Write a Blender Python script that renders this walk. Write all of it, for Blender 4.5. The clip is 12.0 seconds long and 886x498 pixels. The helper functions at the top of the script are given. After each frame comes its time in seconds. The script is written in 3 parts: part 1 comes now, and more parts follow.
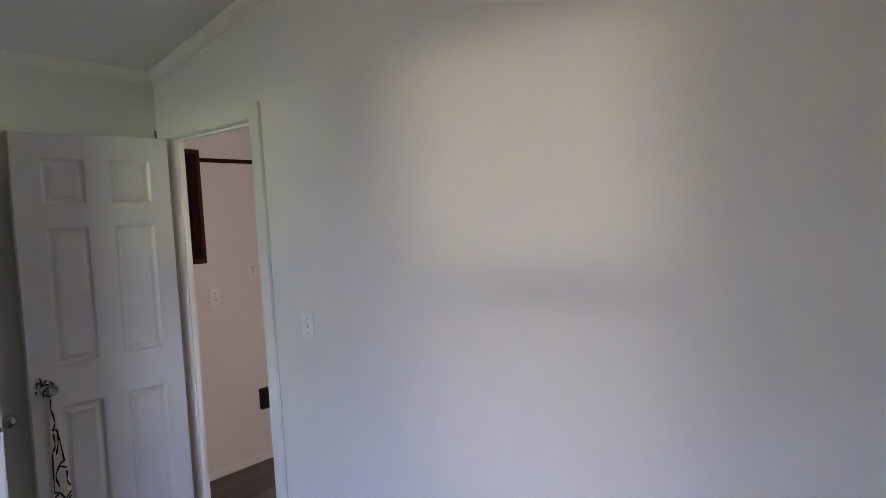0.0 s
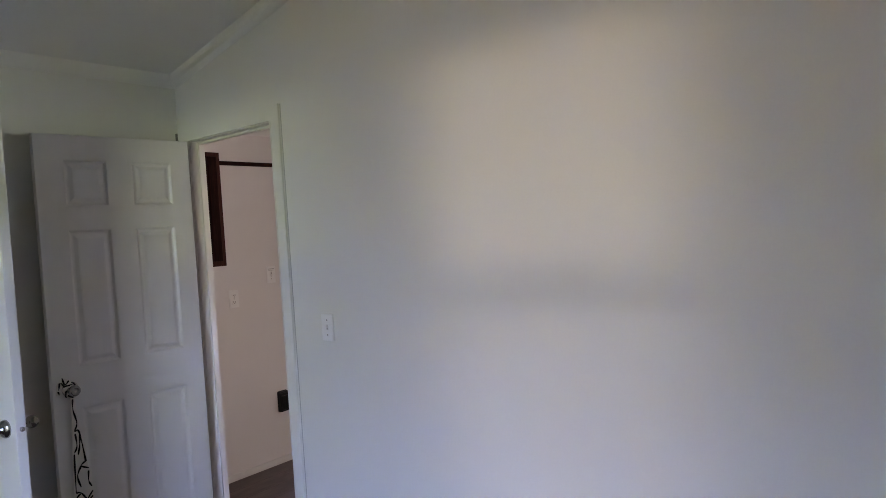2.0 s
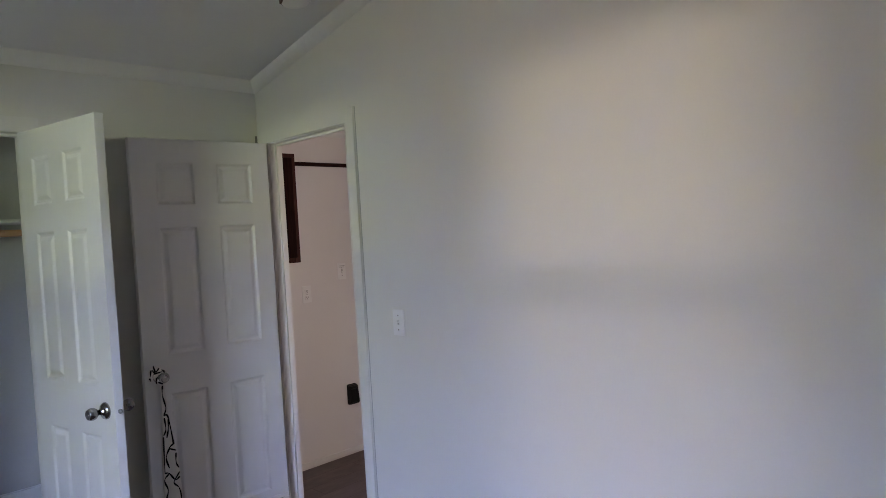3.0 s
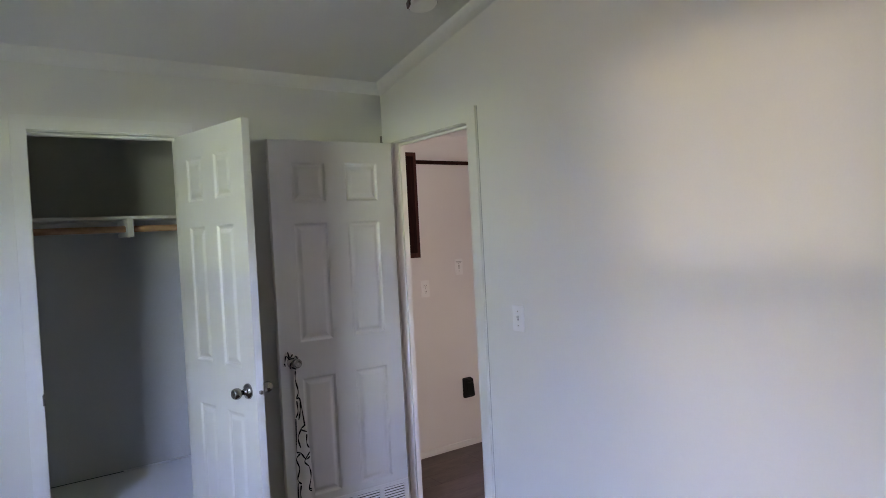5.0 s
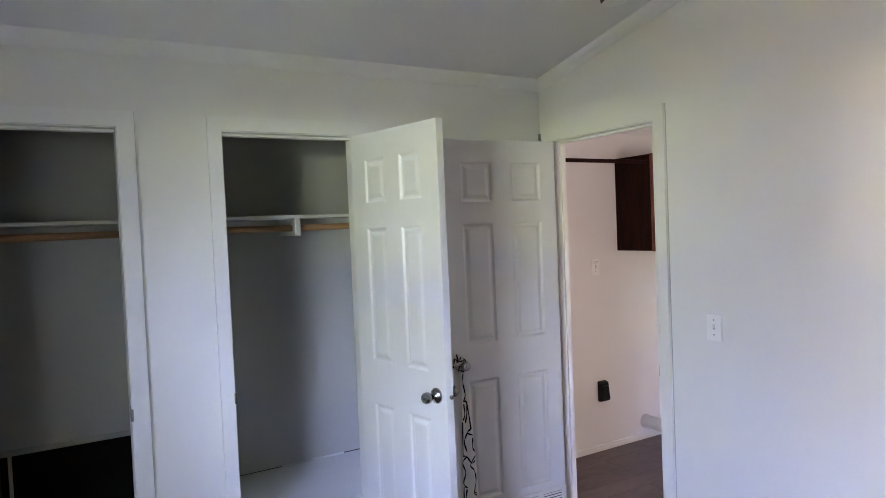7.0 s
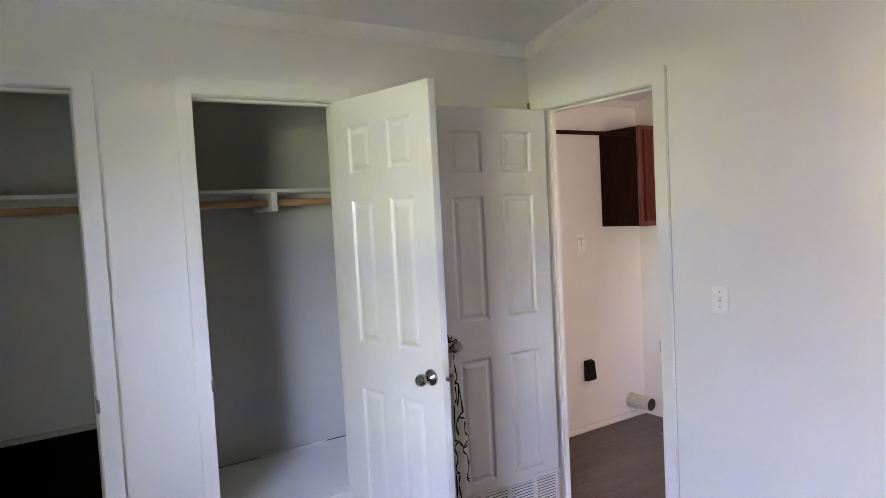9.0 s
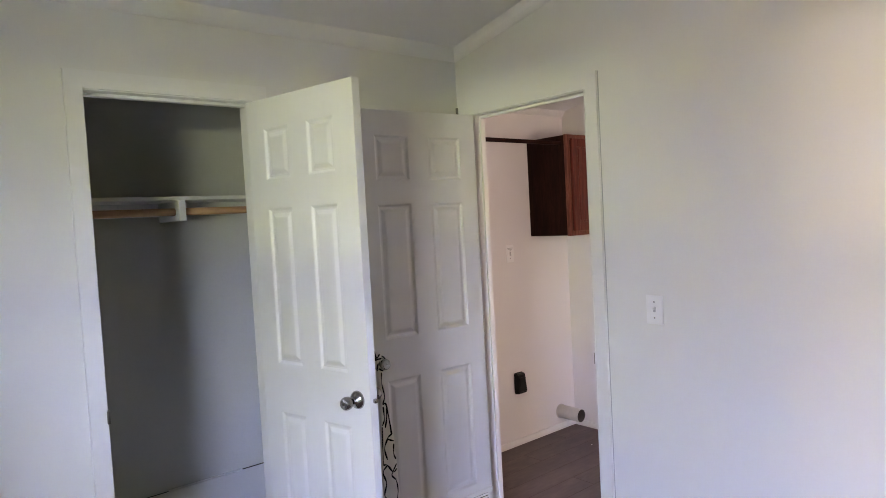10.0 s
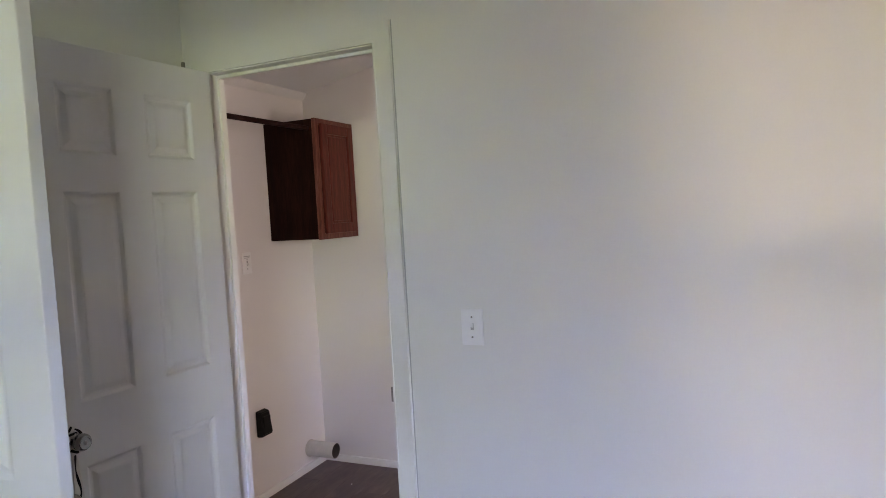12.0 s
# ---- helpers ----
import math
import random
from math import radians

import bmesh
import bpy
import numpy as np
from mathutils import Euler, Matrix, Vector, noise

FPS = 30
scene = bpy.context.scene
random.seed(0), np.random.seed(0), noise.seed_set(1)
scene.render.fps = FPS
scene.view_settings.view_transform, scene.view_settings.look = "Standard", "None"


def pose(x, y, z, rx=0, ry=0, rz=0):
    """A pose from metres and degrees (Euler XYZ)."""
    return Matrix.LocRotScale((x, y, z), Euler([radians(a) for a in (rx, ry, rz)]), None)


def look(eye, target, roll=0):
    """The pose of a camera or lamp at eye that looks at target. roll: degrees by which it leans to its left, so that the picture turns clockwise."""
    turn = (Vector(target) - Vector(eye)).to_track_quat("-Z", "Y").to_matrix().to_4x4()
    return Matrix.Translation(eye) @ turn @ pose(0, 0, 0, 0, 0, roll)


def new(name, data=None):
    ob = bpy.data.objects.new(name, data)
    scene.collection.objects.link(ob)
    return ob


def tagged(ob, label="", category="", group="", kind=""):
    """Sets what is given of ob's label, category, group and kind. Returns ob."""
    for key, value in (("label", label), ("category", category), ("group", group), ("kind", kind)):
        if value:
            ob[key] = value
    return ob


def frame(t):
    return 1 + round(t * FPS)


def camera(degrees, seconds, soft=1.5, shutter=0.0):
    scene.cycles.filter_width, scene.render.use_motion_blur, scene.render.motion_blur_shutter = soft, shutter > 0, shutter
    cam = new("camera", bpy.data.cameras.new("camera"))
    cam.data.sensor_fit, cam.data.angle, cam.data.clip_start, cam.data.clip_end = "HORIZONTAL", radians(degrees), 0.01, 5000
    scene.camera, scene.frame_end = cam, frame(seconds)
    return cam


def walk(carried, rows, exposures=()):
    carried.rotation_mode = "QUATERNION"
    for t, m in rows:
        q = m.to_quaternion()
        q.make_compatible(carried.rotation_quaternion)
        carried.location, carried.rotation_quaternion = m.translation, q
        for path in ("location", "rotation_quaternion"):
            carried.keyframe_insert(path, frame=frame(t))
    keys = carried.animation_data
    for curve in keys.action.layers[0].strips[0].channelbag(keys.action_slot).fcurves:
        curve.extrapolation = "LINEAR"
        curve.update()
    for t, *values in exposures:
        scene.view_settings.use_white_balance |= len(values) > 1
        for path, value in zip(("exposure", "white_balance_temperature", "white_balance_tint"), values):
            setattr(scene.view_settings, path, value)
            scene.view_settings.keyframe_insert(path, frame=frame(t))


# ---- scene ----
cam = camera(68.4, 12.0, soft=0.9)
PATH = [
    (0, (3.165, -1.749, 1.552), (1.932, -0.177, 1.468), -3.5),
    (0.5, (3.169, -1.753, 1.549), (1.929, -0.187, 1.465), -3.5),
    (1, (3.174, -1.76, 1.558), (1.923, -0.202, 1.473), -3.6),
    (1.5, (3.148, -1.743, 1.552), (1.888, -0.193, 1.465), -3.4),
    (2, (3.141, -1.751, 1.538), (1.872, -0.207, 1.473), -3.5),
    (2.5, (3.158, -1.796, 1.543), (1.829, -0.302, 1.487), -3.2),
    (3, (3.158, -1.812, 1.538), (1.747, -0.395, 1.481), -3.3),
    (3.5, (3.166, -1.842, 1.553), (1.649, -0.54, 1.497), -2.9),
    (3.7, (3.187, -1.863, 1.526), (1.624, -0.616, 1.483), -2.8),
    (5.5, (3.117, -1.883, 1.545), (1.478, -0.738, 1.488), -2.8),
    (6, (2.989, -1.975, 1.512), (1.327, -0.864, 1.446), -2.5),
    (6.5, (2.876, -2.1, 1.535), (1.184, -1.034, 1.478), -2.5),
    (7, (2.794, -2.292, 1.611), (1.072, -1.276, 1.546), -2.4),
    (7.2, (2.785, -2.357, 1.61), (1.057, -1.354, 1.521), -2.3),
    (8.8, (2.644, -2.346, 1.551), (0.959, -1.275, 1.423), -3.1),
    (9, (2.583, -2.296, 1.556), (0.92, -1.192, 1.443), -3.0),
    (9.5, (2.503, -2.245, 1.57), (0.884, -1.075, 1.473), -3.0),
    (10, (2.446, -2.212, 1.549), (0.921, -0.922, 1.457), -3.1),
    (10.5, (2.286, -2.171, 1.569), (0.936, -0.699, 1.466), -2.9),
    (11, (2.116, -2.132, 1.561), (1.027, -0.457, 1.458), -3.0),
    (11.5, (2.005, -2.07, 1.559), (1.093, -0.293, 1.46), -3.1),
    (12, (1.792, -1.821, 1.513), (0.982, 0.004, 1.397), -3.2),
]
EXPOSURES = [(0.0, 6.02, 7750, 26), (3.0, 5.97, 7750, 26), (5.5, 6.35, 7750, 25), (6.5, 6.43, 7750, 27), (7.0, 6.67, 7750, 28), (9.0, 6.77, 8550, 30), (10.0, 6.69, 8550, 30), (11.0, 6.62, 8550, 30), (11.5, 6.37, 8350, 28), (12.0, 6.31, 8150, 26)]
walk(cam, [(t, look(eye, target, roll)) for t, eye, target, roll in PATH], EXPOSURES)

# strengths of sky, sun and the added lamps and sheets; the bedroom window's place
SKY, SUN, LAUNDRY, PATCH, BLUE, WINDOW = 0.05, 2.0, 0.185, 1.6, 0.98, 0.080
PATCH_X, PATCH_Z, EAST_STRENGTH = 2.3, 1.4, 0.78
SOUTH, WIN_X, WIN_Z, WIN_W, WIN_H, RAIL = -3.3, 2.12, 1.35, 0.94, 1.54, 0.10

# ---- world, sun and added lamps ----
world = bpy.data.worlds.new("world")
scene.world = world
world.use_nodes = True
wn = world.node_tree.nodes
sky = wn.new("ShaderNodeTexSky")
sky.sky_type, sky.sun_disc = "NISHITA", False
sky.sun_elevation, sky.sun_rotation = radians(46), radians(-25)
sky.ozone_density, sky.dust_density = 2.0, 0.5
world.node_tree.links.new(sky.outputs["Color"], wn["Background"].inputs["Color"])
wn["Background"].inputs["Strength"].default_value = SKY

sun_data = bpy.data.lights.new("sun", "SUN")
sun_data.energy, sun_data.angle, sun_data.color = SUN, radians(0.6), (1.0, 0.94, 0.84)
sun = new("sun", sun_data)
sun.matrix_world = look((0, 0, 30), (0.45 * 28, -28, 0))

# added lamp in an unseen opening, for laundry light that comes from the east
lw = bpy.data.lights.new("laundry_fill", "AREA")
lw.shape, lw.size, lw.size_y, lw.energy, lw.color = "RECTANGLE", 0.16, 0.98, LAUNDRY, (1.0, 0.915, 0.93)
laundry_fill = new("laundry_fill", lw)
laundry_fill.matrix_world = look((2.93, 0.19, 1.42), (-0.56, 0.8, 1.2))
# added green-tinted lamp outside the bedroom window, for even sky and lawn light
bw = bpy.data.lights.new("window_daylight", "AREA")
bw.shape, bw.size, bw.size_y, bw.energy, bw.color, bw.spread = "RECTANGLE", WIN_W - 0.10, 0.70, WINDOW, (0.80, 1.0, 0.62), radians(150)
window_daylight = new("window_daylight", bw)
window_daylight.matrix_world = look((WIN_X, SOUTH - 0.20, WIN_Z), (WIN_X, SOUTH + 0.80, WIN_Z - 0.42))

# ---- materials ----
def ramp(nt, fac, stops):
    r = nt.nodes.new("ShaderNodeValToRGB")
    while len(r.color_ramp.elements) < len(stops):
        r.color_ramp.elements.new(0.5)
    for e, (p, c) in zip(r.color_ramp.elements, stops):
        e.position, e.color = p, (*c, 1)
    nt.links.new(fac, r.inputs["Fac"])
    return r.outputs["Color"]


def noise_node(nt, vec, scale, detail=4.0, rough=0.55):
    n = nt.nodes.new("ShaderNodeTexNoise")
    n.inputs["Scale"].default_value, n.inputs["Detail"].default_value, n.inputs["Roughness"].default_value = scale, detail, rough
    nt.links.new(vec, n.inputs["Vector"])
    return n.outputs["Fac"]


def coords(nt, stretch=(1, 1, 1), own=False):
    tc = nt.nodes.new("ShaderNodeTexCoord")
    mp = nt.nodes.new("ShaderNodeMapping")
    mp.inputs["Scale"].default_value = stretch
    nt.links.new(tc.outputs["Object"], mp.inputs["Vector"])
    if own:
        info = nt.nodes.new("ShaderNodeObjectInfo")
        sc = nt.nodes.new("ShaderNodeVectorMath")
        sc.operation = "SCALE"
        sc.inputs[0].default_value = (13.0, 29.0, 7.0)
        nt.links.new(info.outputs["Random"], sc.inputs["Scale"])
        nt.links.new(sc.outputs["Vector"], mp.inputs["Location"])
    return mp.outputs["Vector"]


def bump(nt, bsdf, height, strength, distance):
    b = nt.nodes.new("ShaderNodeBump")
    b.inputs["Strength"].default_value, b.inputs["Distance"].default_value = strength, distance
    nt.links.new(height, b.inputs["Height"])
    nt.links.new(b.outputs["Normal"], bsdf.inputs["Normal"])


def surface(name, dark, light, rough, big=1.2, fine=60.0, relief=0.0006, metal=0.0, stretch=(1, 1, 1), spec=0.5, rough_var=0.08, own=False, mid=0.5):
    """A painted, printed or bare surface: colour between two tones at a large and a fine scale, with fine relief."""
    m = bpy.data.materials.new(name)
    m.use_nodes = True
    nt = m.node_tree
    bsdf = nt.nodes["Principled BSDF"]
    v = coords(nt, stretch, own)
    a, b = noise_node(nt, v, big, 5.0), noise_node(nt, v, fine, 3.0)
    mix = nt.nodes.new("ShaderNodeMath")
    mix.operation = "MULTIPLY_ADD"
    mix.inputs[1].default_value = 0.35
    nt.links.new(b, mix.inputs[0])
    sc = nt.nodes.new("ShaderNodeMath")
    sc.operation = "MULTIPLY"
    sc.inputs[1].default_value = 0.65
    nt.links.new(a, sc.inputs[0])
    nt.links.new(sc.outputs[0], mix.inputs[2])
    nt.links.new(ramp(nt, mix.outputs[0], [(mid - 0.18, dark), (mid + 0.18, light)]), bsdf.inputs["Base Color"])
    rr = nt.nodes.new("ShaderNodeMapRange")
    rr.inputs["To Min"].default_value, rr.inputs["To Max"].default_value = rough - rough_var, rough + rough_var
    nt.links.new(a, rr.inputs["Value"])
    nt.links.new(rr.outputs["Result"], bsdf.inputs["Roughness"])
    bsdf.inputs["Metallic"].default_value = metal
    bsdf.inputs["Specular IOR Level"].default_value = spec
    if relief:
        bump(nt, bsdf, b, 0.35, relief)
    return m


WALL = surface("wall_paint", (0.735, 0.735, 0.70), (0.775, 0.77, 0.735), 0.62, 0.8, 140, 0.0008, spec=0.3)
CEIL = surface("ceiling_paint", (0.77, 0.775, 0.78), (0.81, 0.815, 0.815), 0.8, 0.7, 90, 0.0015, spec=0.2)
LAUNDRY_WALL = surface("laundry_paint", (0.755, 0.735, 0.72), (0.79, 0.77, 0.755), 0.6, 0.8, 140, 0.0008, spec=0.3)
TRIM = surface("trim_paint", (0.765, 0.765, 0.745), (0.805, 0.805, 0.785), 0.42, 2.0, 45, 0.0005)
DOOR = surface("door_paint", (0.765, 0.77, 0.76), (0.80, 0.805, 0.795), 0.36, 1.6, 30, 0.0007, stretch=(1, 1, 0.18), spec=0.45)
# wall white darkened, so the closets' inner shade sits in the paint
CLOSET_SHADED = surface("closet_shaded_paint", (0.50, 0.505, 0.49), (0.56, 0.56, 0.55), 0.65, 0.9, 120, 0.0008, spec=0.25)
SHELF = surface("shelf_paint", (0.66, 0.665, 0.66), (0.72, 0.72, 0.71), 0.5, 3, 60, 0.0006)
ROD_WOOD = surface("pine_rod", (0.34, 0.17, 0.085), (0.50, 0.28, 0.15), 0.5, 4, 40, 0.0005, stretch=(1, 0.12, 1))
PLAT = surface("platform_paint", (0.78, 0.785, 0.78), (0.83, 0.83, 0.825), 0.38, 3, 60, 0.0006)
GREY = surface("grey_plastic", (0.40, 0.40, 0.39), (0.46, 0.46, 0.45), 0.4, 8, 80, 0.0)
# grey put in for the shadow line beside the casings
EDGE_SHADE = surface("edge_shade_grey", (0.40, 0.40, 0.385), (0.50, 0.50, 0.48), 0.8, 6, 60, 0.0)
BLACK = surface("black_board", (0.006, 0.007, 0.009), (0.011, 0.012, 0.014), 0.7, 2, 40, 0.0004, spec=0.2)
PALE = surface("pale_strip", (0.36, 0.37, 0.37), (0.46, 0.46, 0.45), 0.5, 5, 60, 0.0004)
CHROME = surface("satin_nickel", (0.30, 0.30, 0.30), (0.42, 0.415, 0.405), 0.14, 20, 200, 0.0, metal=1.0, rough_var=0.06)
BRASS = surface("dull_hinge_metal", (0.22, 0.21, 0.20), (0.34, 0.33, 0.31), 0.4, 20, 150, 0.0, metal=1.0)
PLASTIC = surface("white_plastic", (0.80, 0.80, 0.79), (0.84, 0.84, 0.83), 0.32, 8, 80, 0.0)
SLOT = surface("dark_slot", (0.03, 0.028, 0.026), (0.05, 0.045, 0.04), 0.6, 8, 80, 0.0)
BLACK_PLASTIC = surface("black_plastic", (0.005, 0.005, 0.005), (0.009, 0.009, 0.009), 0.55, 10, 90, 0.0003, spec=0.2)
DUCT = surface("duct_metal", (0.52, 0.50, 0.46), (0.60, 0.575, 0.53), 0.45, 8, 70, 0.0006)
# near-black in place of the shade inside the pipe
DUCT_SHADE = surface("duct_inside_shade", (0.035, 0.028, 0.025), (0.06, 0.05, 0.042), 0.6, 12, 60, 0.0005)
CLOTH = surface("white_cloth", (0.70, 0.69, 0.66), (0.78, 0.77, 0.74), 0.85, 9, 260, 0.0008, spec=0.15)
INK = surface("black_print", (0.012, 0.012, 0.012), (0.02, 0.02, 0.02), 0.8, 9, 200, 0.0, spec=0.15)
AMBER = surface("brown_sensor", (0.05, 0.018, 0.014), (0.08, 0.03, 0.02), 0.3, 10, 80, 0.0)
GRASS = surface("grass", (0.07, 0.085, 0.025), (0.12, 0.14, 0.045), 0.9, 0.4, 9, 0.0, spec=0.1)
BOUNCE_BROWN = surface("bounce_brown", (0.12, 0.075, 0.05), (0.19, 0.12, 0.085), 0.95, 0.5, 12, 0.0, spec=0.1)
BLOCKER = surface("sky_blocker", (0.035, 0.06, 0.02), (0.10, 0.15, 0.05), 0.9, 0.5, 4, 0.0, spec=0.1)
VINYL = surface("window_vinyl", (0.78, 0.78, 0.77), (0.82, 0.82, 0.81), 0.35, 4, 60, 0.0)


def glow(name, color, strength):
    """A black surface that gives off light, for unseen sheets added outdoors."""
    m = bpy.data.materials.new(name)
    m.use_nodes = True
    p = m.node_tree.nodes["Principled BSDF"]
    p.inputs["Base Color"].default_value = (0, 0, 0, 1)
    p.inputs["Specular IOR Level"].default_value = 0.0
    p.inputs["Emission Color"].default_value, p.inputs["Emission Strength"].default_value = (*color, 1), strength
    m.cycles.emission_sampling = "FRONT"
    return m


PATCH_GLOW = glow("patch_glow", (1.0, 1.0, 0.84), PATCH)
EAST_GLOW = glow("east_glow", (0.72, 1.0, 0.66), EAST_STRENGTH)
SKY_GLOW = glow("blue_sky", (0.32, 0.50, 1.0), BLUE)


def wood(name, dark, mid, light, rough, stretch, relief=0.0006, own=False, coat=0.0, scale=9.0, spec=0.4):
    """Wood with long grain, streaks and pores."""
    m = bpy.data.materials.new(name)
    m.use_nodes = True
    nt = m.node_tree
    bsdf = nt.nodes["Principled BSDF"]
    v = coords(nt, stretch, own)
    g = noise_node(nt, v, scale, 6.0, 0.62)
    f = noise_node(nt, v, scale * 6, 3.0, 0.6)
    add = nt.nodes.new("ShaderNodeMath")
    add.operation = "MULTIPLY_ADD"
    add.inputs[1].default_value = 0.4
    nt.links.new(f, add.inputs[0])
    sc = nt.nodes.new("ShaderNodeMath")
    sc.operation = "MULTIPLY"
    sc.inputs[1].default_value = 0.62
    nt.links.new(g, sc.inputs[0])
    nt.links.new(sc.outputs[0], add.inputs[2])
    col = ramp(nt, add.outputs[0], [(0.34, dark), (0.5, mid), (0.68, light)])
    if own:
        info = nt.nodes.new("ShaderNodeObjectInfo")
        mr = nt.nodes.new("ShaderNodeMapRange")
        mr.inputs["To Min"].default_value, mr.inputs["To Max"].default_value = 0.88, 1.12
        nt.links.new(info.outputs["Random"], mr.inputs["Value"])
        hs = nt.nodes.new("ShaderNodeHueSaturation")
        nt.links.new(mr.outputs["Result"], hs.inputs["Value"])
        nt.links.new(col, hs.inputs["Color"])
        col = hs.outputs["Color"]
    nt.links.new(col, bsdf.inputs["Base Color"])
    bsdf.inputs["Roughness"].default_value = rough
    bsdf.inputs["Coat Weight"].default_value = coat
    bsdf.inputs["Specular IOR Level"].default_value = spec
    bsdf.inputs["Coat Roughness"].default_value = 0.25
    bump(nt, bsdf, f, 0.3, relief)
    return m


CHERRY = wood("cherry_front", (0.050, 0.0070, 0.0050), (0.098, 0.0145, 0.0105), (0.150, 0.030, 0.021), 0.42, (6, 6, 0.5), coat=0.04, spec=0.22)
# paler copy for the corner cabinet's face frame, its lit edge in the colour
CHERRY_EDGE_LIT = wood("cherry_edge_lit", (0.060, 0.014, 0.010), (0.130, 0.036, 0.026), (0.240, 0.095, 0.070), 0.42, (6, 6, 0.5), coat=0.04, spec=0.25)
# copies with shade put into the colour: near cabinet, cabinet sides, rod
CHERRY_EDGE_SHADED = wood("cherry_edge_shaded", (0.03, 0.009, 0.008), (0.05, 0.016, 0.013), (0.085, 0.03, 0.024), 0.55, (6, 6, 0.5), spec=0.12)
CHERRY_SHADED = wood("cherry_shaded", (0.009, 0.0022, 0.0018), (0.016, 0.0040, 0.0032), (0.030, 0.0080, 0.0062), 0.6, (4, 4, 0.4), spec=0.08)
PLANK = wood("plank_vinyl", (0.056, 0.034, 0.030), (0.092, 0.058, 0.052), (0.140, 0.094, 0.085), 0.36, (3.0, 0.8, 3.0), relief=0.0002, own=True, scale=2.4)

glass = bpy.data.materials.new("window_glass")
glass.use_nodes = True
# half-clear material of a sheet added to dim the lower sash
DIMMER = bpy.data.materials.new("sash_dimmer_mesh")
DIMMER.use_nodes = True
sn = DIMMER.node_tree
clear, mixer = sn.nodes.new("ShaderNodeBsdfTransparent"), sn.nodes.new("ShaderNodeMixShader")
mixer.inputs["Fac"].default_value = 0.76
sn.nodes["Principled BSDF"].inputs["Base Color"].default_value = (0.05, 0.05, 0.05, 1)
sn.links.new(sn.nodes["Principled BSDF"].outputs[0], mixer.inputs[1])
sn.links.new(clear.outputs[0], mixer.inputs[2])
sn.links.new(mixer.outputs[0], sn.nodes["Material Output"].inputs["Surface"])
gb = glass.node_tree.nodes["Principled BSDF"]
gb.inputs["Transmission Weight"].default_value, gb.inputs["Roughness"].default_value, gb.inputs["IOR"].default_value = 1.0, 0.0, 1.45


# ---- building helpers ----
BASE = {}


def box(bm, x0, x1, y0, y1, z0, z1, bev=0.0, seg=2):
    vs = [bm.verts.new((x, y, z)) for x in (x0, x1) for y in (y0, y1) for z in (z0, z1)]
    fs = [bm.faces.new([vs[i] for i in f]) for f in ((0, 1, 3, 2), (4, 6, 7, 5), (0, 4, 5, 1), (2, 3, 7, 6), (0, 2, 6, 4), (1, 5, 7, 3))]
    if bev:
        edges = list({e for f in fs for e in f.edges})
        bmesh.ops.bevel(bm, geom=edges, offset=bev, segments=seg, profile=0.5, affect="EDGES", clamp_overlap=True)
    return bm


def cube(x0, x1, y0, y1, z0, z1, bev=0.0, seg=2):
    return box(bmesh.new(), x0, x1, y0, y1, z0, z1, bev, seg)


def prism(bm, poly, axis, a, b):
    """Extrude a polygon of (p, z) along y (axis 'y': p is x) or along x (axis 'x': p is y)."""
    put = (lambda p, z, d: (p, d, z)) if axis == "y" else (lambda p, z, d: (d, p, z))
    lo, hi = [bm.verts.new(put(p, z, a)) for p, z in poly], [bm.verts.new(put(p, z, b)) for p, z in poly]
    bm.faces.new(lo), bm.faces.new(hi[::-1])
    for i in range(len(poly)):
        j = (i + 1) % len(poly)
        bm.faces.new((lo[i], hi[i], hi[j], lo[j]))
    bmesh.ops.recalc_face_normals(bm, faces=bm.faces[:])
    return bm


def lathe(bm, origin, axis, profile, seg=28):
    """A turned body: profile of (distance along axis, radius)."""
    q = Vector((0, 0, 1)).rotation_difference(Vector(axis))
    rings = []
    for d, r in profile:
        rings.append([bm.verts.new(Vector(origin) + q @ Vector((r * math.cos(2 * math.pi * k / seg), r * math.sin(2 * math.pi * k / seg), d))) for k in range(seg)])
    for a, b in zip(rings, rings[1:]):
        for k in range(seg):
            f = bm.faces.new((a[k], a[(k + 1) % seg], b[(k + 1) % seg], b[k]))
            f.smooth = True
    bm.faces.new(rings[0][::-1]), bm.faces.new(rings[-1])
    return bm


def turned(origin, axis, profile, seg=28):
    return lathe(bmesh.new(), origin, axis, profile, seg)


def mesh_of(name, bm, material):
    bmesh.ops.recalc_face_normals(bm, faces=bm.faces[:])
    me = bpy.data.meshes.new(name)
    bm.to_mesh(me)
    bm.free()
    me.materials.append(material)
    return me


def thing(name, m, label, category, group="", kind=""):
    """An empty at the thing's base, which carries its parts."""
    ob = new(name)
    ob.empty_display_size = 0.1
    ob.matrix_world = m
    BASE[ob] = m
    return tagged(ob, label, category, group, kind)


def part(name, bm, material, parent, label="", here=True):
    """One mesh under a thing or part; here: the mesh is given in the place's own metres."""
    m = BASE[parent]
    if here:
        bmesh.ops.transform(bm, matrix=m.inverted(), verts=bm.verts[:])
    ob = new(name, mesh_of(name, bm, material))
    ob.parent = parent
    BASE[ob] = m
    return tagged(ob, label)


def structure(name, bm, material, label, category):
    ob = new(name, mesh_of(name, bm, material))
    BASE[ob] = Matrix.Identity(4)
    return tagged(ob, label, category, "", "structure")


def ceil_z(x):
    return 2.375 + 0.205 * x


# ---- large structure ----
EAST, BACK, LAUN_X, LAUN_Y, TH = 5.2, -0.72, -0.56, 1.505, 0.07
FZ = 0.008

bm = bmesh.new()
box(bm, 0.0, EAST, SOUTH, 0.0, -0.12, FZ)
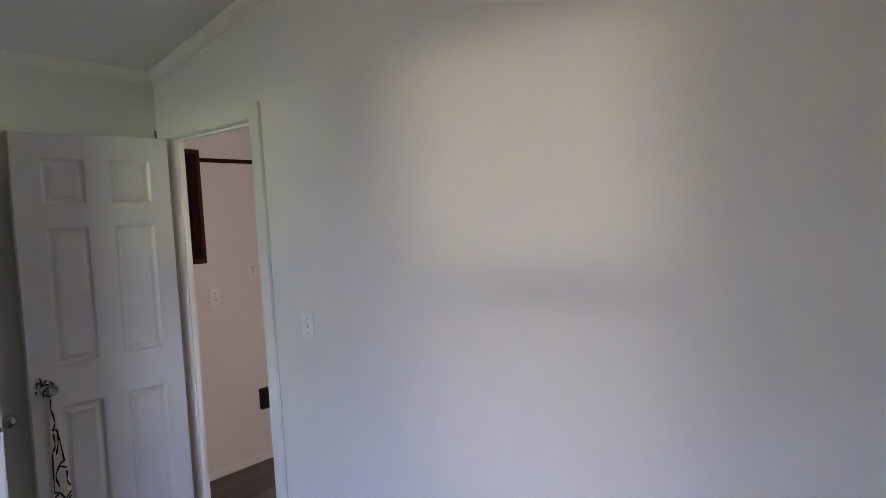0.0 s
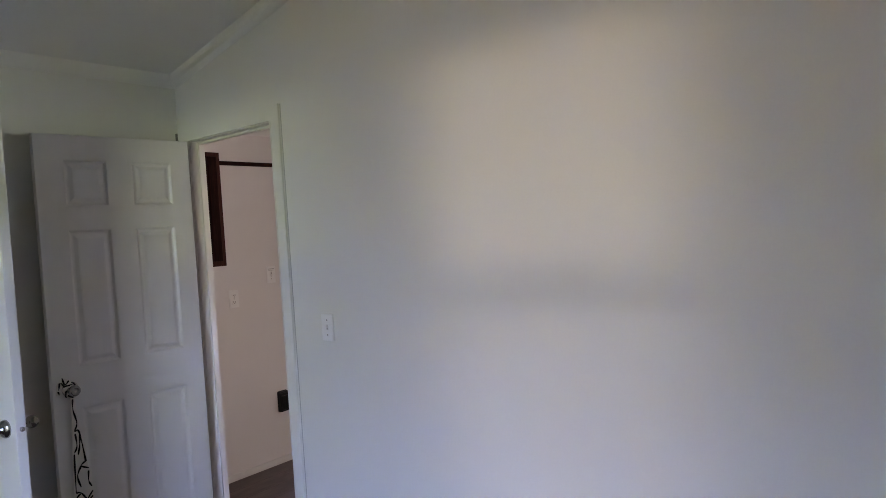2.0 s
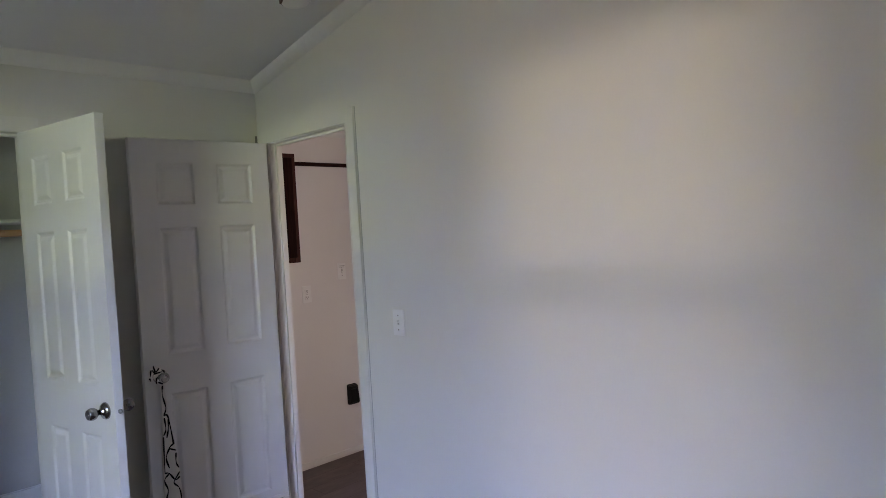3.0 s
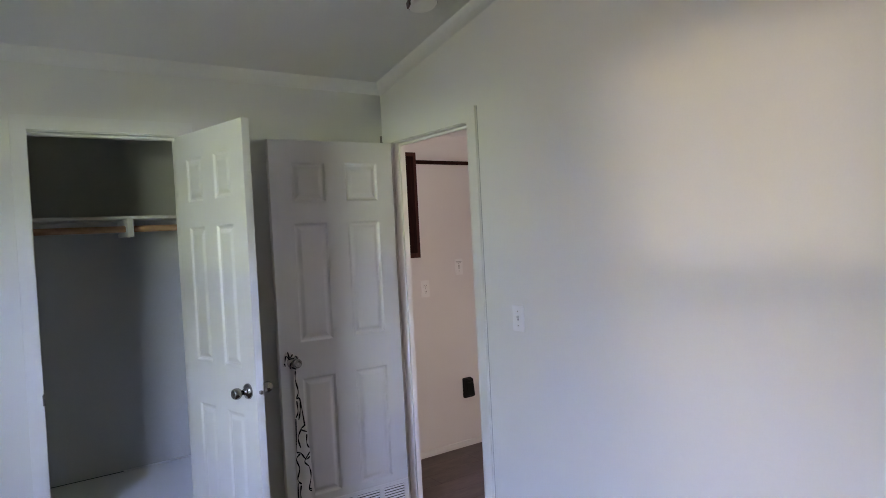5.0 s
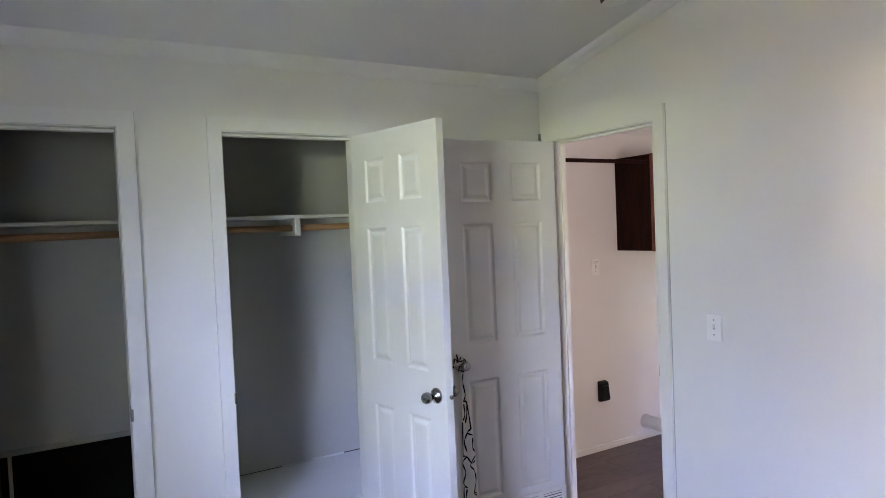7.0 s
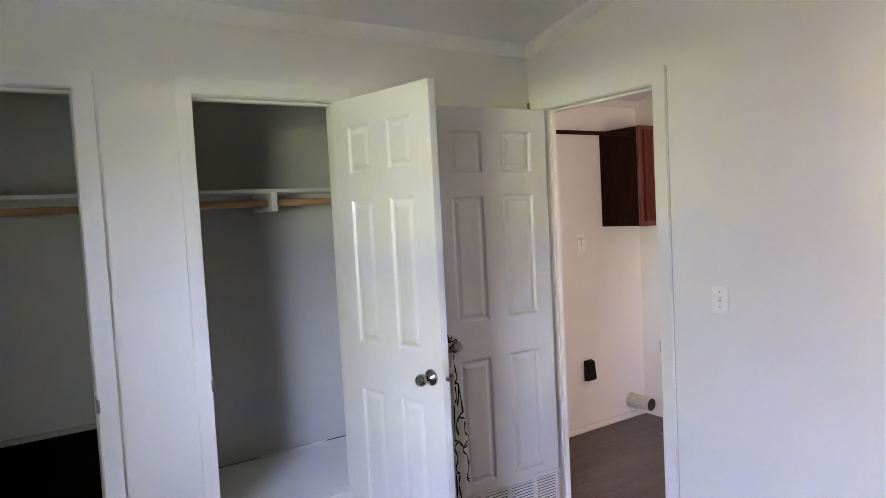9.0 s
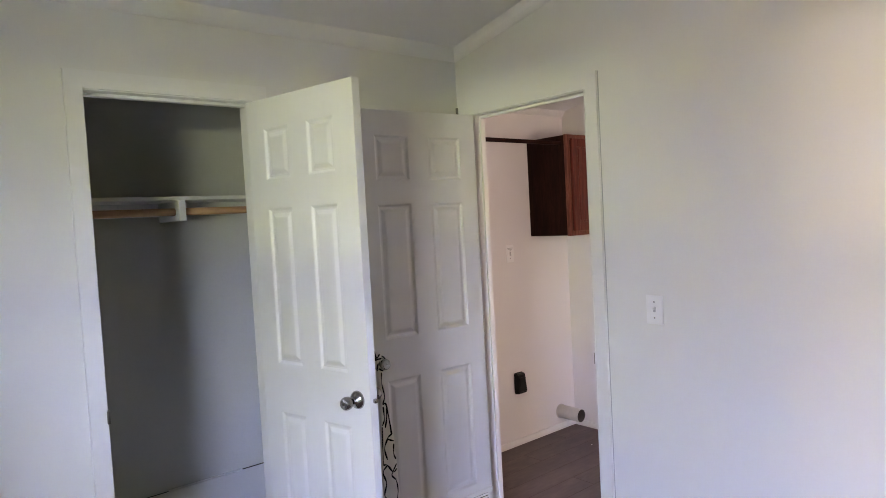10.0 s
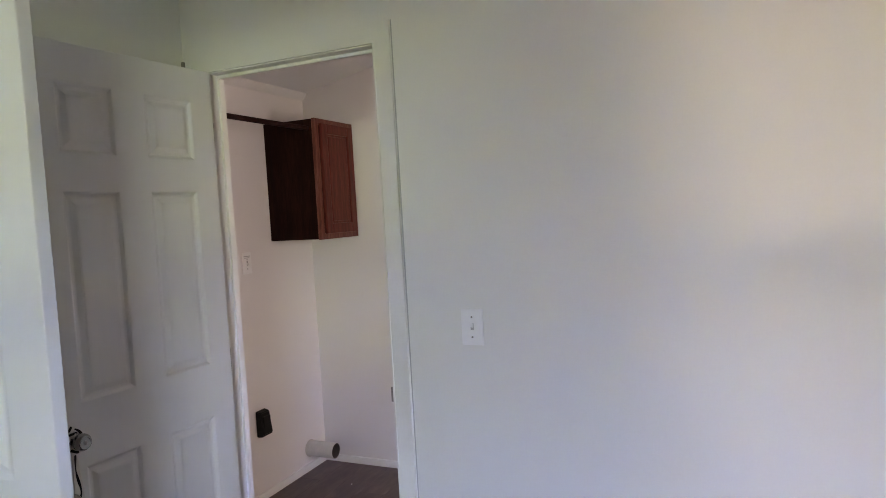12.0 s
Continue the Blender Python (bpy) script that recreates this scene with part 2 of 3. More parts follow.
structure("floor", bm, PLANK, "dark grey-brown plank floor of the bedroom", "floor")
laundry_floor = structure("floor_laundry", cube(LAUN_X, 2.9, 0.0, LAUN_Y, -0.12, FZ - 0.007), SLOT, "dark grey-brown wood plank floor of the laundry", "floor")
structure("floor_closet", cube(BACK - 0.5, 0.0, -3.35, -0.5, -0.12, FZ), PLANK, "dark floor inside the closets", "floor")

# north wall with the doorway
OPL, OPR, OPT = 0.118, 0.784, 2.042
line = [(-0.66, -0.1), (OPL - 0.016, -0.1), (OPL - 0.016, OPT + 0.016), (OPR + 0.016, OPT + 0.016), (OPR + 0.016, -0.1), (EAST + 0.1, -0.1), (EAST + 0.1, ceil_z(EAST) + 0.05), (-0.66, ceil_z(-0.66) + 0.03)]
bm = prism(bmesh.new(), line, "y", 0.0, TH)
structure("wall_north", bm, WALL, "smooth off-white painted bedroom wall with a doorway", "wall")

# west wall with two closet openings
C1A, C1B, C2A, C2B, CT = -1.684, -1.098, -2.620, -2.080, 2.046
top = ceil_z(0) + 0.02
line = [(0.0, -0.1), (0.0, top), (SOUTH, top), (SOUTH, -0.1)]
for a, b in ((C2A, C2B), (C1A, C1B)):
    line += [(a - 0.014, -0.1), (a - 0.014, CT + 0.014), (b + 0.014, CT + 0.014), (b + 0.014, -0.1)]
bm = prism(bmesh.new(), line, "x", -0.09, 0.0)
structure("wall_west", bm, WALL, "off-white painted wall with two closet openings", "wall")

# south wall with the window, east wall
wx0, wx1, wz0, wz1 = WIN_X - WIN_W / 2, WIN_X + WIN_W / 2, WIN_Z - WIN_H / 2, WIN_Z + WIN_H / 2
bm = bmesh.new()
prism(bm, [(-0.1, -0.1), (wx0, -0.1), (wx0, wz1), (-0.1, wz1)], "y", SOUTH - 0.12, SOUTH)
prism(bm, [(wx1, -0.1), (EAST + 0.1, -0.1), (EAST + 0.1, wz1), (wx1, wz1)], "y", SOUTH - 0.12, SOUTH)
prism(bm, [(wx0, -0.1), (wx1, -0.1), (wx1, wz0), (wx0, wz0)], "y", SOUTH - 0.12, SOUTH)
prism(bm, [(-0.1, wz1), (EAST + 0.1, wz1), (EAST + 0.1, ceil_z(EAST) + 0.05), (-0.1, ceil_z(0) + 0.02)], "y", SOUTH - 0.12, SOUTH)
structure("wall_south", bm, WALL, "off-white painted wall with the bedroom window", "wall")
structure("wall_east", cube(EAST, EAST + 0.1, SOUTH, 0.0, -0.1, ceil_z(EAST) + 0.05), WALL, "plain off-white painted wall", "wall")

# ceiling, one slope over bedroom and laundry
bm = prism(bmesh.new(), [(-1.2, ceil_z(-1.2)), (EAST + 0.1, ceil_z(EAST + 0.1)), (EAST + 0.1, ceil_z(EAST + 0.1) + 0.1), (-1.2, ceil_z(-1.2) + 0.1)], "y", SOUTH - 0.12, LAUN_Y + 0.1)
structure("ceiling", bm, CEIL, "sloping white painted ceiling", "ceiling")

# closets
HOLE_A, HOLE_B, HOLE_T = -2.605, -1.96, 0.668
top = ceil_z(BACK) + 0.02
line = [(-3.4, -0.1), (-3.4, top), (-0.5, top), (-0.5, -0.1), (HOLE_B, -0.1), (HOLE_B, HOLE_T), (HOLE_A, HOLE_T), (HOLE_A, -0.1)]
bm = prism(bmesh.new(), line, "x", BACK - 0.06, BACK)
structure("wall_closet_back", bm, CLOSET_SHADED, "white painted back wall of the closets, darkened for shade", "wall")
structure("wall_closet_side", cube(BACK, -0.09, -0.60, -0.5, -0.1, 2.28), CLOSET_SHADED, "painted closet side wall", "wall")
structure("wall_closet_divider", cube(BACK, -0.09, -1.95, -1.87, -0.1, 2.28), CLOSET_SHADED, "painted wall between the two closets", "wall")
structure("wall_closet_end", cube(BACK, -0.09, -3.4, -3.3, -0.1, 2.28), CLOSET_SHADED, "painted closet end wall", "wall")
structure("ceiling_closet", cube(BACK - 0.06, -0.09, -3.4, -0.5, 2.24, 2.28), CLOSET_SHADED, "closet ceiling", "ceiling")
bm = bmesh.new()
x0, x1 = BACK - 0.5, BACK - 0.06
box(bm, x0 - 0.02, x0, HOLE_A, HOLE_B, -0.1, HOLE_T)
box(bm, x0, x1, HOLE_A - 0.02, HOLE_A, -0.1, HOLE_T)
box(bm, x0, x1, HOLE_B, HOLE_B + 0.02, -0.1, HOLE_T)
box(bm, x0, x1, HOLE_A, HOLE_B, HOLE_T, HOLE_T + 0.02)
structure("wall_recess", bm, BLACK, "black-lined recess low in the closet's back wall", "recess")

# laundry walls
bm = cube(LAUN_X - 0.08, LAUN_X, TH, LAUN_Y + 0.1, -0.1, ceil_z(LAUN_X) + 0.02)
structure("wall_laundry_west", bm, LAUNDRY_WALL, "warm white painted laundry wall with outlets", "wall")
bm = prism(bmesh.new(), [(LAUN_X, -0.1), (2.98, -0.1), (2.98, ceil_z(2.98) + 0.03), (LAUN_X, ceil_z(LAUN_X) + 0.03)], "y", LAUN_Y, LAUN_Y + 0.1)
structure("wall_laundry_north", bm, LAUNDRY_WALL, "warm white painted laundry end wall", "wall")
# narrow opening cut only for the added lamp
bm = bmesh.new()
for y0, y1, z0, z1 in ((TH, 0.10, -0.1, ceil_z(2.9)), (0.28, LAUN_Y, -0.1, ceil_z(2.9)), (0.10, 0.28, -0.1, 0.9), (0.10, 0.28, 1.95, ceil_z(2.9))):
    box(bm, 2.9, 2.98, y0, y1, z0, z1)
structure("wall_laundry_east", bm, LAUNDRY_WALL, "plain unseen laundry wall with an opening added for the lamp", "wall")

# outdoors, unseen: added to shape the light at the window
structure("ground", cube(-60, 110, -90, 60, -1.0, -0.75), GRASS, "sunlit mown grass round the house", "ground")
# brown sheet over the grass, added to dim and redden the bounced light
yard = [(-60.0, -3.9), (2.4, -3.9), (19.0, -60.0), (-60.0, -60.0)]
bm = bmesh.new()
low, high = [bm.verts.new((x, y, -0.76)) for x, y in yard], [bm.verts.new((x, y, -0.735)) for x, y in yard]
bm.faces.new(low), bm.faces.new(high[::-1])
for i in range(4):
    bm.faces.new((low[i], low[(i + 1) % 4], high[(i + 1) % 4], high[i]))
structure("ground_bounce", bm, BOUNCE_BROWN, "unseen brown ground sheet added to dim and redden bounced light", "ground")
# made-up tree line: its heights and gap block and shape the sky light
bm = bmesh.new()
box(bm, -60, PATCH_X - 3.2, -62.2, -62, -0.8, 18)
box(bm, PATCH_X + 3.2, 10.5, -62.2, -62, -0.8, 15)
box(bm, 10.5, 97, -62.2, -62, -0.8, 11)
box(bm, 97, 97.2, -62.2, 0, -0.8, 27)
structure("backdrop", bm, BLOCKER, "unseen dark green blockers added to cut sky light, with one gap", "backdrop")


def far_sheet(name, a, b, z0, z1, material, label):
    """An upright unseen sheet from a to b, facing the house."""
    bm = bmesh.new()
    bm.faces.new([bm.verts.new((*p, z)) for p, z in ((a, z0), (a, z1), (b, z1), (b, z0))])
    me = bpy.data.meshes.new(name)
    bm.to_mesh(me)
    bm.free()
    me.materials.append(material)
    return tagged(new(name, me), label, "backdrop", "", "structure")


# blue glowing sheet in place of the sky that lights the window
far_sheet("backdrop_sky", (-26, -64), (99, -64), 9, 42, SKY_GLOW, "unseen glowing blue sheet standing in for the sky")
# glowing sheet added to throw the window-shaped patch on the north wall
far_sheet("backdrop_patch_glow", (PATCH_X - 3.2, -61.8), (PATCH_X + 3.2, -61.8), PATCH_Z - 1.4, PATCH_Z + 1.4, PATCH_GLOW, "unseen glowing sheet added to throw the light patch on the wall")
# second added glow, brightens the north wall west of the patch
far_sheet("backdrop_east_glow", (23.5, -61.8), (84, -61.8), -0.7, 2.8, EAST_GLOW, "unseen glowing sheet added to light the north wall's west end")

# ---- mouldings ----
bm = bmesh.new()
prof = [(0.0, 0.066), (0.0, 0.0), (0.003, 0.001), (0.012, 0.007), (0.025, 0.018), (0.036, 0.031), (0.043, 0.044), (0.046, 0.052), (0.046, 0.066)]
zc = ceil_z(0) - 0.050
vs = [[bm.verts.new((d, y, zc + h + 0.205 * d)) for d, h in prof] for y in (SOUTH, -0.001)]
for i in range(len(prof)):
    j = (i + 1) % len(prof)
    bm.faces.new((vs[0][i], vs[0][j], vs[1][j], vs[1][i]))
structure("trim_crown_west", bm, TRIM, "white painted crown moulding along the closet wall", "crown moulding")
bm = bmesh.new()
vs = [[bm.verts.new((x, -d, ceil_z(x) - 0.052 + h)) for d, h in prof] for x in (0.0, EAST)]
for i in range(len(prof)):
    j = (i + 1) % len(prof)
    bm.faces.new((vs[0][i], vs[0][j], vs[1][j], vs[1][i]))
structure("trim_crown_north", bm, TRIM, "white painted crown moulding rising along the sloped ceiling", "crown moulding")
bm = bmesh.new()
vs = [[bm.verts.new((LAUN_X + 0.72 * d, y, ceil_z(LAUN_X) - 0.036 + 0.72 * h + 0.148 * d)) for d, h in prof] for y in (TH, LAUN_Y)]
for i in range(len(prof)):
    j = (i + 1) % len(prof)
    bm.faces.new((vs[0][i], vs[0][j], vs[1][j], vs[1][i]))
structure("trim_crown_laundry", bm, TRIM, "white painted crown moulding in the laundry", "crown moulding")
structure("baseboard_laundry_west", cube(LAUN_X, LAUN_X + 0.011, TH, LAUN_Y - 0.011, FZ, 0.052, 0.003), TRIM, "narrow white baseboard", "baseboard")
structure("baseboard_laundry_north", cube(LAUN_X, 2.9, LAUN_Y - 0.011, LAUN_Y, FZ, 0.052, 0.003), TRIM, "narrow white baseboard", "baseboard")
structure("baseboard_north", cube(OPR + 0.07, EAST, -0.011, 0.0, FZ, 0.06, 0.003), TRIM, "narrow white baseboard", "baseboard")
structure("baseboard_south", cube(0.0, EAST, SOUTH, SOUTH + 0.011, FZ, 0.06, 0.003), TRIM, "narrow white baseboard", "baseboard")
structure("baseboard_east", cube(EAST - 0.011, EAST, SOUTH + 0.011, -0.011, FZ, 0.06, 0.003), TRIM, "narrow white baseboard", "baseboard")

# doorway: jambs, stops and casing
dw = thing("doorway", pose(0.45, 0.0, FZ), "white painted door frame with flat casing", "door frame", "", "structure")
part("jamb", cube(OPL - 0.016, OPL, -0.003, TH + 0.002, FZ, OPT, 0.001), TRIM, dw)
part("jamb", cube(OPR, OPR + 0.016, -0.003, TH + 0.002, FZ, OPT, 0.001), TRIM, dw)
part("head_jamb", cube(OPL - 0.016, OPR + 0.016, -0.003, TH + 0.002, OPT, OPT + 0.016, 0.001), TRIM, dw)
part("door_stop", cube(OPL, OPL + 0.011, 0.034, 0.058, FZ, OPT - 0.012, 0.002), TRIM, dw)
part("door_stop", cube(OPR - 0.011, OPR, 0.034, 0.058, FZ, OPT - 0.012, 0.002), TRIM, dw)
part("door_stop", cube(OPL, OPR, 0.034, 0.058, OPT - 0.012, OPT, 0.002), TRIM, dw)
casing = [(OPR + 0.004, FZ), (0.848, FZ), (0.848, 2.110), (0.022, 2.110), (0.022, OPT + 0.020), (0.050, OPT + 0.004), (OPR + 0.004, OPT + 0.004)]
part("casing", prism(bmesh.new(), casing, "y", -0.014, 0.0), WALL, dw)
# painted shadow line along the casing's outer edge
part("casing_shade", cube(0.848, 0.8518, -0.0015, 0.0, FZ, 2.110), EDGE_SHADE, dw, "grey strip painted as shade beside the casing")
part("casing_bead", cube(OPR + 0.004, OPR + 0.010, -0.0165, -0.014, FZ, OPT + 0.004, 0.001), WALL, dw)
part("casing", cube(0.050, OPL - 0.004, -0.012, 0.0, FZ, OPT + 0.0035), WALL, dw)
part("corner_block", cube(0.008, 0.019, -0.020, 0.0, 2.03, 2.096, 0.002), BRASS, dw, "small dark metal block at the casing's corner")
part("strike_plate", cube(OPR - 0.0020, OPR + 0.001, 0.000, 0.034, 0.902, 0.962), BRASS, dw, "dull metal strike plate")
part("strike_lip", cube(OPR - 0.011, OPR - 0.002, -0.002, 0.004, 0.908, 0.956, 0.001), BRASS, dw, "bent metal strike lip")


def closet_frame(name, ya, yb, strike):
    """Jambs, stops and flat casing round a closet opening in the west wall."""
    t = thing(name, pose(0, (ya + yb) / 2, FZ), "white painted closet door frame with flat casing", "door frame", "closet frames", "structure")
    part("jamb", cube(-0.094, 0.003, ya - 0.014, ya, FZ, CT, 0.001), TRIM, t)
    part("jamb", cube(-0.094, 0.003, yb, yb + 0.014, FZ, CT, 0.001), TRIM, t)
    part("head_jamb", cube(-0.094, 0.003, ya - 0.014, yb + 0.014, CT, CT + 0.014, 0.001), TRIM, t)
    part("door_stop", cube(-0.070, -0.040, ya, yb, CT - 0.011, CT, 0.002), TRIM, t)
    frame_line = [(ya - 0.060, FZ), (ya - 0.004, FZ), (ya - 0.004, CT + 0.004), (yb + 0.004, CT + 0.004), (yb + 0.004, FZ), (yb + 0.066, FZ), (yb + 0.066, 2.110), (ya - 0.060, 2.110)]
    part("casing", prism(bmesh.new(), frame_line, "x", 0.0, 0.016), TRIM, t)
    # thin strip over and beside the casing, painted as its edge shadow
    shade_line = [(ya - 0.060, 2.110), (yb + 0.066, 2.110), (yb + 0.066, FZ), (yb + 0.069, FZ), (yb + 0.069, 2.1122), (ya - 0.060, 2.1122)]
    part("casing_shade", prism(bmesh.new(), shade_line, "x", 0.0, 0.0015), EDGE_SHADE, t, "grey strip painted as shade beside the casing")
    part("strike_plate", cube(-0.035, -0.008, strike - 0.0015, strike + 0.0015, 0.905, 0.965), BRASS, t, "dull metal strike plate")
    out = 1 if strike == yb else -1
    lip = cube(-0.010, 0.0185, min(strike - 0.003 * out, strike + 0.007 * out), max(strike - 0.003 * out, strike + 0.007 * out), 0.912, 0.958, 0.0025)
    part("strike_lip", lip, BRASS, t, "bent dull metal strike lip")
    return t


closet_frame("closet_frame", C1A, C1B, C1A)
closet_frame("closet_frame", C2A, C2B, C2B)


# ---- doors ----
def door_face(bm, w, z0, z1, y, out, panels):
    """One moulded face of a six-panel door at depth y; out: +1 or -1, the way it faces."""
    us = sorted({0.0, w, *(p[0] for p in panels), *(p[1] for p in panels)})
    zs = sorted({z0, z1, *(p[2] for p in panels), *(p[3] for p in panels)})
    grid = {(u, z): bm.verts.new((u, y, z)) for u in us for z in zs}
    for u0, u1 in zip(us, us[1:]):
        for a, b in zip(zs, zs[1:]):
            loop = [grid[u0, a], grid[u1, a], grid[u1, b], grid[u0, b]]
            if any(abs(p[0] - u0) < 1e-6 and abs(p[1] - u1) < 1e-6 and p[2] <= a + 1e-6 and p[3] >= b - 1e-6 for p in panels):
                for inset, depth in ((0.003, -0.0015), (0.010, -0.0075), (0.016, -0.0085), (0.020, -0.0080), (0.034, -0.0022), (0.040, -0.0014)):
                    ring = [bm.verts.new((uu, y + out * depth, zz)) for uu, zz in ((u0 + inset, a + inset), (u1 - inset, a + inset), (u1 - inset, b - inset), (u0 + inset, b - inset))]
                    for k in range(4):
                        bm.faces.new((loop[k], loop[(k + 1) % 4], ring[(k + 1) % 4], ring[k]))
                    loop = ring
            bm.faces.new(loop)


def door_slab(w, z0, z1, thick, panels):
    bm = bmesh.new()
    e = 0.0025
    shift = [(a - e, b - e, c, d) for a, b, c, d in panels]
    door_face(bm, w - 2 * e, z0 + e, z1 - e, 0.0, -1, shift)
    door_face(bm, w - 2 * e, z0 + e, z1 - e, thick, 1, shift)
    bmesh.ops.translate(bm, vec=(e, 0, 0), verts=bm.verts[:])
    # rounded arrises and plain edges
    rim = lambda o, y: [(o, y, z0 + o), (w - o, y, z0 + o), (w - o, y, z1 - o), (o, y, z1 - o)]
    loops = [[bm.verts.new(c) for c in rim(o, y)] for o, y in ((e, 0.0), (0.0008, 0.0008), (0.0, e), (0.0, thick - e), (0.0008, thick - 0.0008), (e, thick))]
    for a, b in zip(loops, loops[1:]):
        for k in range(4):
            bm.faces.new((a[k], a[(k + 1) % 4], b[(k + 1) % 4], b[k]))
    bmesh.ops.remove_doubles(bm, verts=bm.verts[:], dist=0.0001)
    return bm


def knob(door, u, y, out, z):
    """A round satin knob on its rose, facing -y (out -1) or +y (out 1) of the door."""
    k = part("door_handle", turned((u, y, z), (0, out, 0), [(0.024, 0.0095), (0.033, 0.010), (0.037, 0.0165), (0.044, 0.0220), (0.053, 0.0238), (0.061, 0.0228), (0.067, 0.0195), (0.0690, 0.0175), (0.0680, 0.0150), (0.0682, 0.004)]), CHROME, door, "round satin nickel door knob", here=False)
    part("rose", turned((u, y, z), (0, out, 0), [(0.0, 0.0325), (0.004, 0.0325), (0.010, 0.029), (0.015, 0.020), (0.018, 0.012), (0.026, 0.0105)]), CHROME, k, here=False)
    part("key_button", turned((u, y, z), (0, out, 0), [(0.0676, 0.006), (0.0695, 0.0055), (0.0700, 0.003)], 14), BRASS, k, here=False)


def hinge(door, z, y):
    h = part("hinge", turned((-0.004, y, z - 0.044), (0, 0, 1), [(0, 0.0045), (0.003, 0.0055), (0.085, 0.0055), (0.088, 0.0045)], 12), BRASS, door, "dull metal hinge", here=False)
    part("hinge_leaf", cube(-0.002, 0.0005, min(y, y + 0.028), max(y, y + 0.028), z - 0.042, z + 0.042), BRASS, h, here=False)


ROWS_Z = ((1.730, 1.926), (1.036, 1.624), (0.262, 0.856))
# bedroom door: local x from the hinge along the door, local -y is the face towards the room
BW, BT = 0.674, 0.035
ang = math.degrees(math.atan2(-0.709 + 0.043, 0.120 - 0.156))
bd_m = pose(0.156, -0.040, 0, 0, 0, ang)
bdoor = thing("door_1", bd_m, "open white six-panel bedroom door with a grille and a cloth on its knob", "door", "", "structure")
bp = [(a, b, c, d) for a, b in ((0.094, 0.278), (0.388, 0.564)) for c, d in ROWS_Z]
# the face towards the room is local +y for this turn, so the slab is laid behind it
slab = door_slab(BW, 0.016, 2.036, BT, bp)
bmesh.ops.translate(slab, vec=(0, -BT, 0), verts=slab.verts[:])
part("door_slab", slab, DOOR, bdoor, here=False)
knob(bdoor, 0.606, 0.0, 1, 0.946)
knob(bdoor, 0.606, -BT, -1, 0.946)
for z in (0.25, 1.03, 1.82):
    hinge(bdoor, z, -0.030)
part("latch_plate", cube(BW - 0.0005, BW + 0.0006, -0.029, -0.006, 0.919, 0.973), DOOR, bdoor, "painted-over latch plate", here=False)
# return-air grille in the door's foot
grille = part("vent_grille", cube(0.002, 0.646, 0.0, 0.006, 0.205, 0.226, 0.002), PLASTIC, bdoor, "white louvred return-air grille", here=False)
part("grille_frame", cube(0.002, 0.646, 0.0, 0.006, 0.040, 0.060, 0.002), PLASTIC, grille, here=False)
# near-black sheet imitates the shade between the slats
part("grille_backing", cube(0.004, 0.644, 0.0005, 0.002, 0.060, 0.205), SLOT, grille, "near-black sheet put in for the shade behind the slats", here=False)
for u in (0.002, 0.150, 0.306, 0.462, 0.618):
    part("grille_post", cube(u, u + 0.028, 0.0, 0.006, 0.060, 0.205, 0.0015), PLASTIC, grille, here=False)
slat = None
for u in (0.026, 0.178, 0.334, 0.490):
    for i in range(10):
        z = 0.066 + i * 0.0142
        if slat is None:
            b2 = bmesh.new()
            prism(b2, [(0.0015, 0.008), (0.0055, 0.0), (0.0065, 0.0007), (0.0025, 0.0087)], "x", 0.0, 0.126)
            slat = mesh_of("slat", b2, PLASTIC)
        s = new("slat", slat)
        s.parent, s.location = grille, (u + 0.001, 0.0, z)

# closet door
CW = 0.602
cang = math.degrees(math.atan2(0.110, 0.560))
cd_m = pose(-0.022, -1.1045, 0, 0, 0, cang)
cdoor = thing("door_2", cd_m, "open white six-panel closet door with a satin knob", "door", "", "structure")
cp = [(a + 0.022, b + 0.022, c, d) for a, b in ((0.082, 0.227), (0.331, 0.474)) for c, d in ((1.736, 1.932), (1.022, 1.624), (0.25, 0.828))]
part("door_slab", door_slab(CW, 0.016, 2.046, BT, cp), DOOR, cdoor, here=False)
knob(cdoor, 0.540, 0.0, -1, 0.932)
knob(cdoor, 0.540, BT, 1, 0.932)
for z in (0.25, 1.03, 1.82):
    hinge(cdoor, z, BT)
part("latch_plate", cube(CW - 0.0005, CW + 0.0006, 0.006, 0.029, 0.905, 0.959), DOOR, cdoor, "painted-over latch plate", here=False)
part("latch_bolt", cube(CW, CW + 0.016, 0.009, 0.024, 0.924, 0.941, 0.006, 3), CHROME, cdoor, here=False)

# ---- closet fittings ----
SHZ, SHX = 1.706, -0.418


def closet_shelf(name, ya, yb, label):
    t = thing(name, pose(BACK, (ya + yb) / 2, SHZ), label, "closet shelf", "closet shelves")
    part("shelf_board", cube(BACK, SHX, ya, yb, SHZ - 0.016, SHZ, 0.002), SHELF, t)
    part("shelf_cleat", cube(BACK, BACK + 0.017, ya, yb, SHZ - 0.076, SHZ - 0.016, 0.002), SHELF, t)
    yc = (ya + yb) / 2 - 0.006
    b = cube(BACK + 0.017, SHX - 0.004, yc - 0.015, yc + 0.015, SHZ - 0.105, SHZ - 0.016, 0.003)
    part("bracket", b, SHELF, t, "white painted wooden rod bracket")
    for a, b in ((ya, ya + 0.018), (yb - 0.018, yb)):
        part("end_cleat", cube(BACK + 0.017, SHX - 0.01, a, b, SHZ - 0.105, SHZ - 0.016, 0.002), SHELF, t)
    return yc


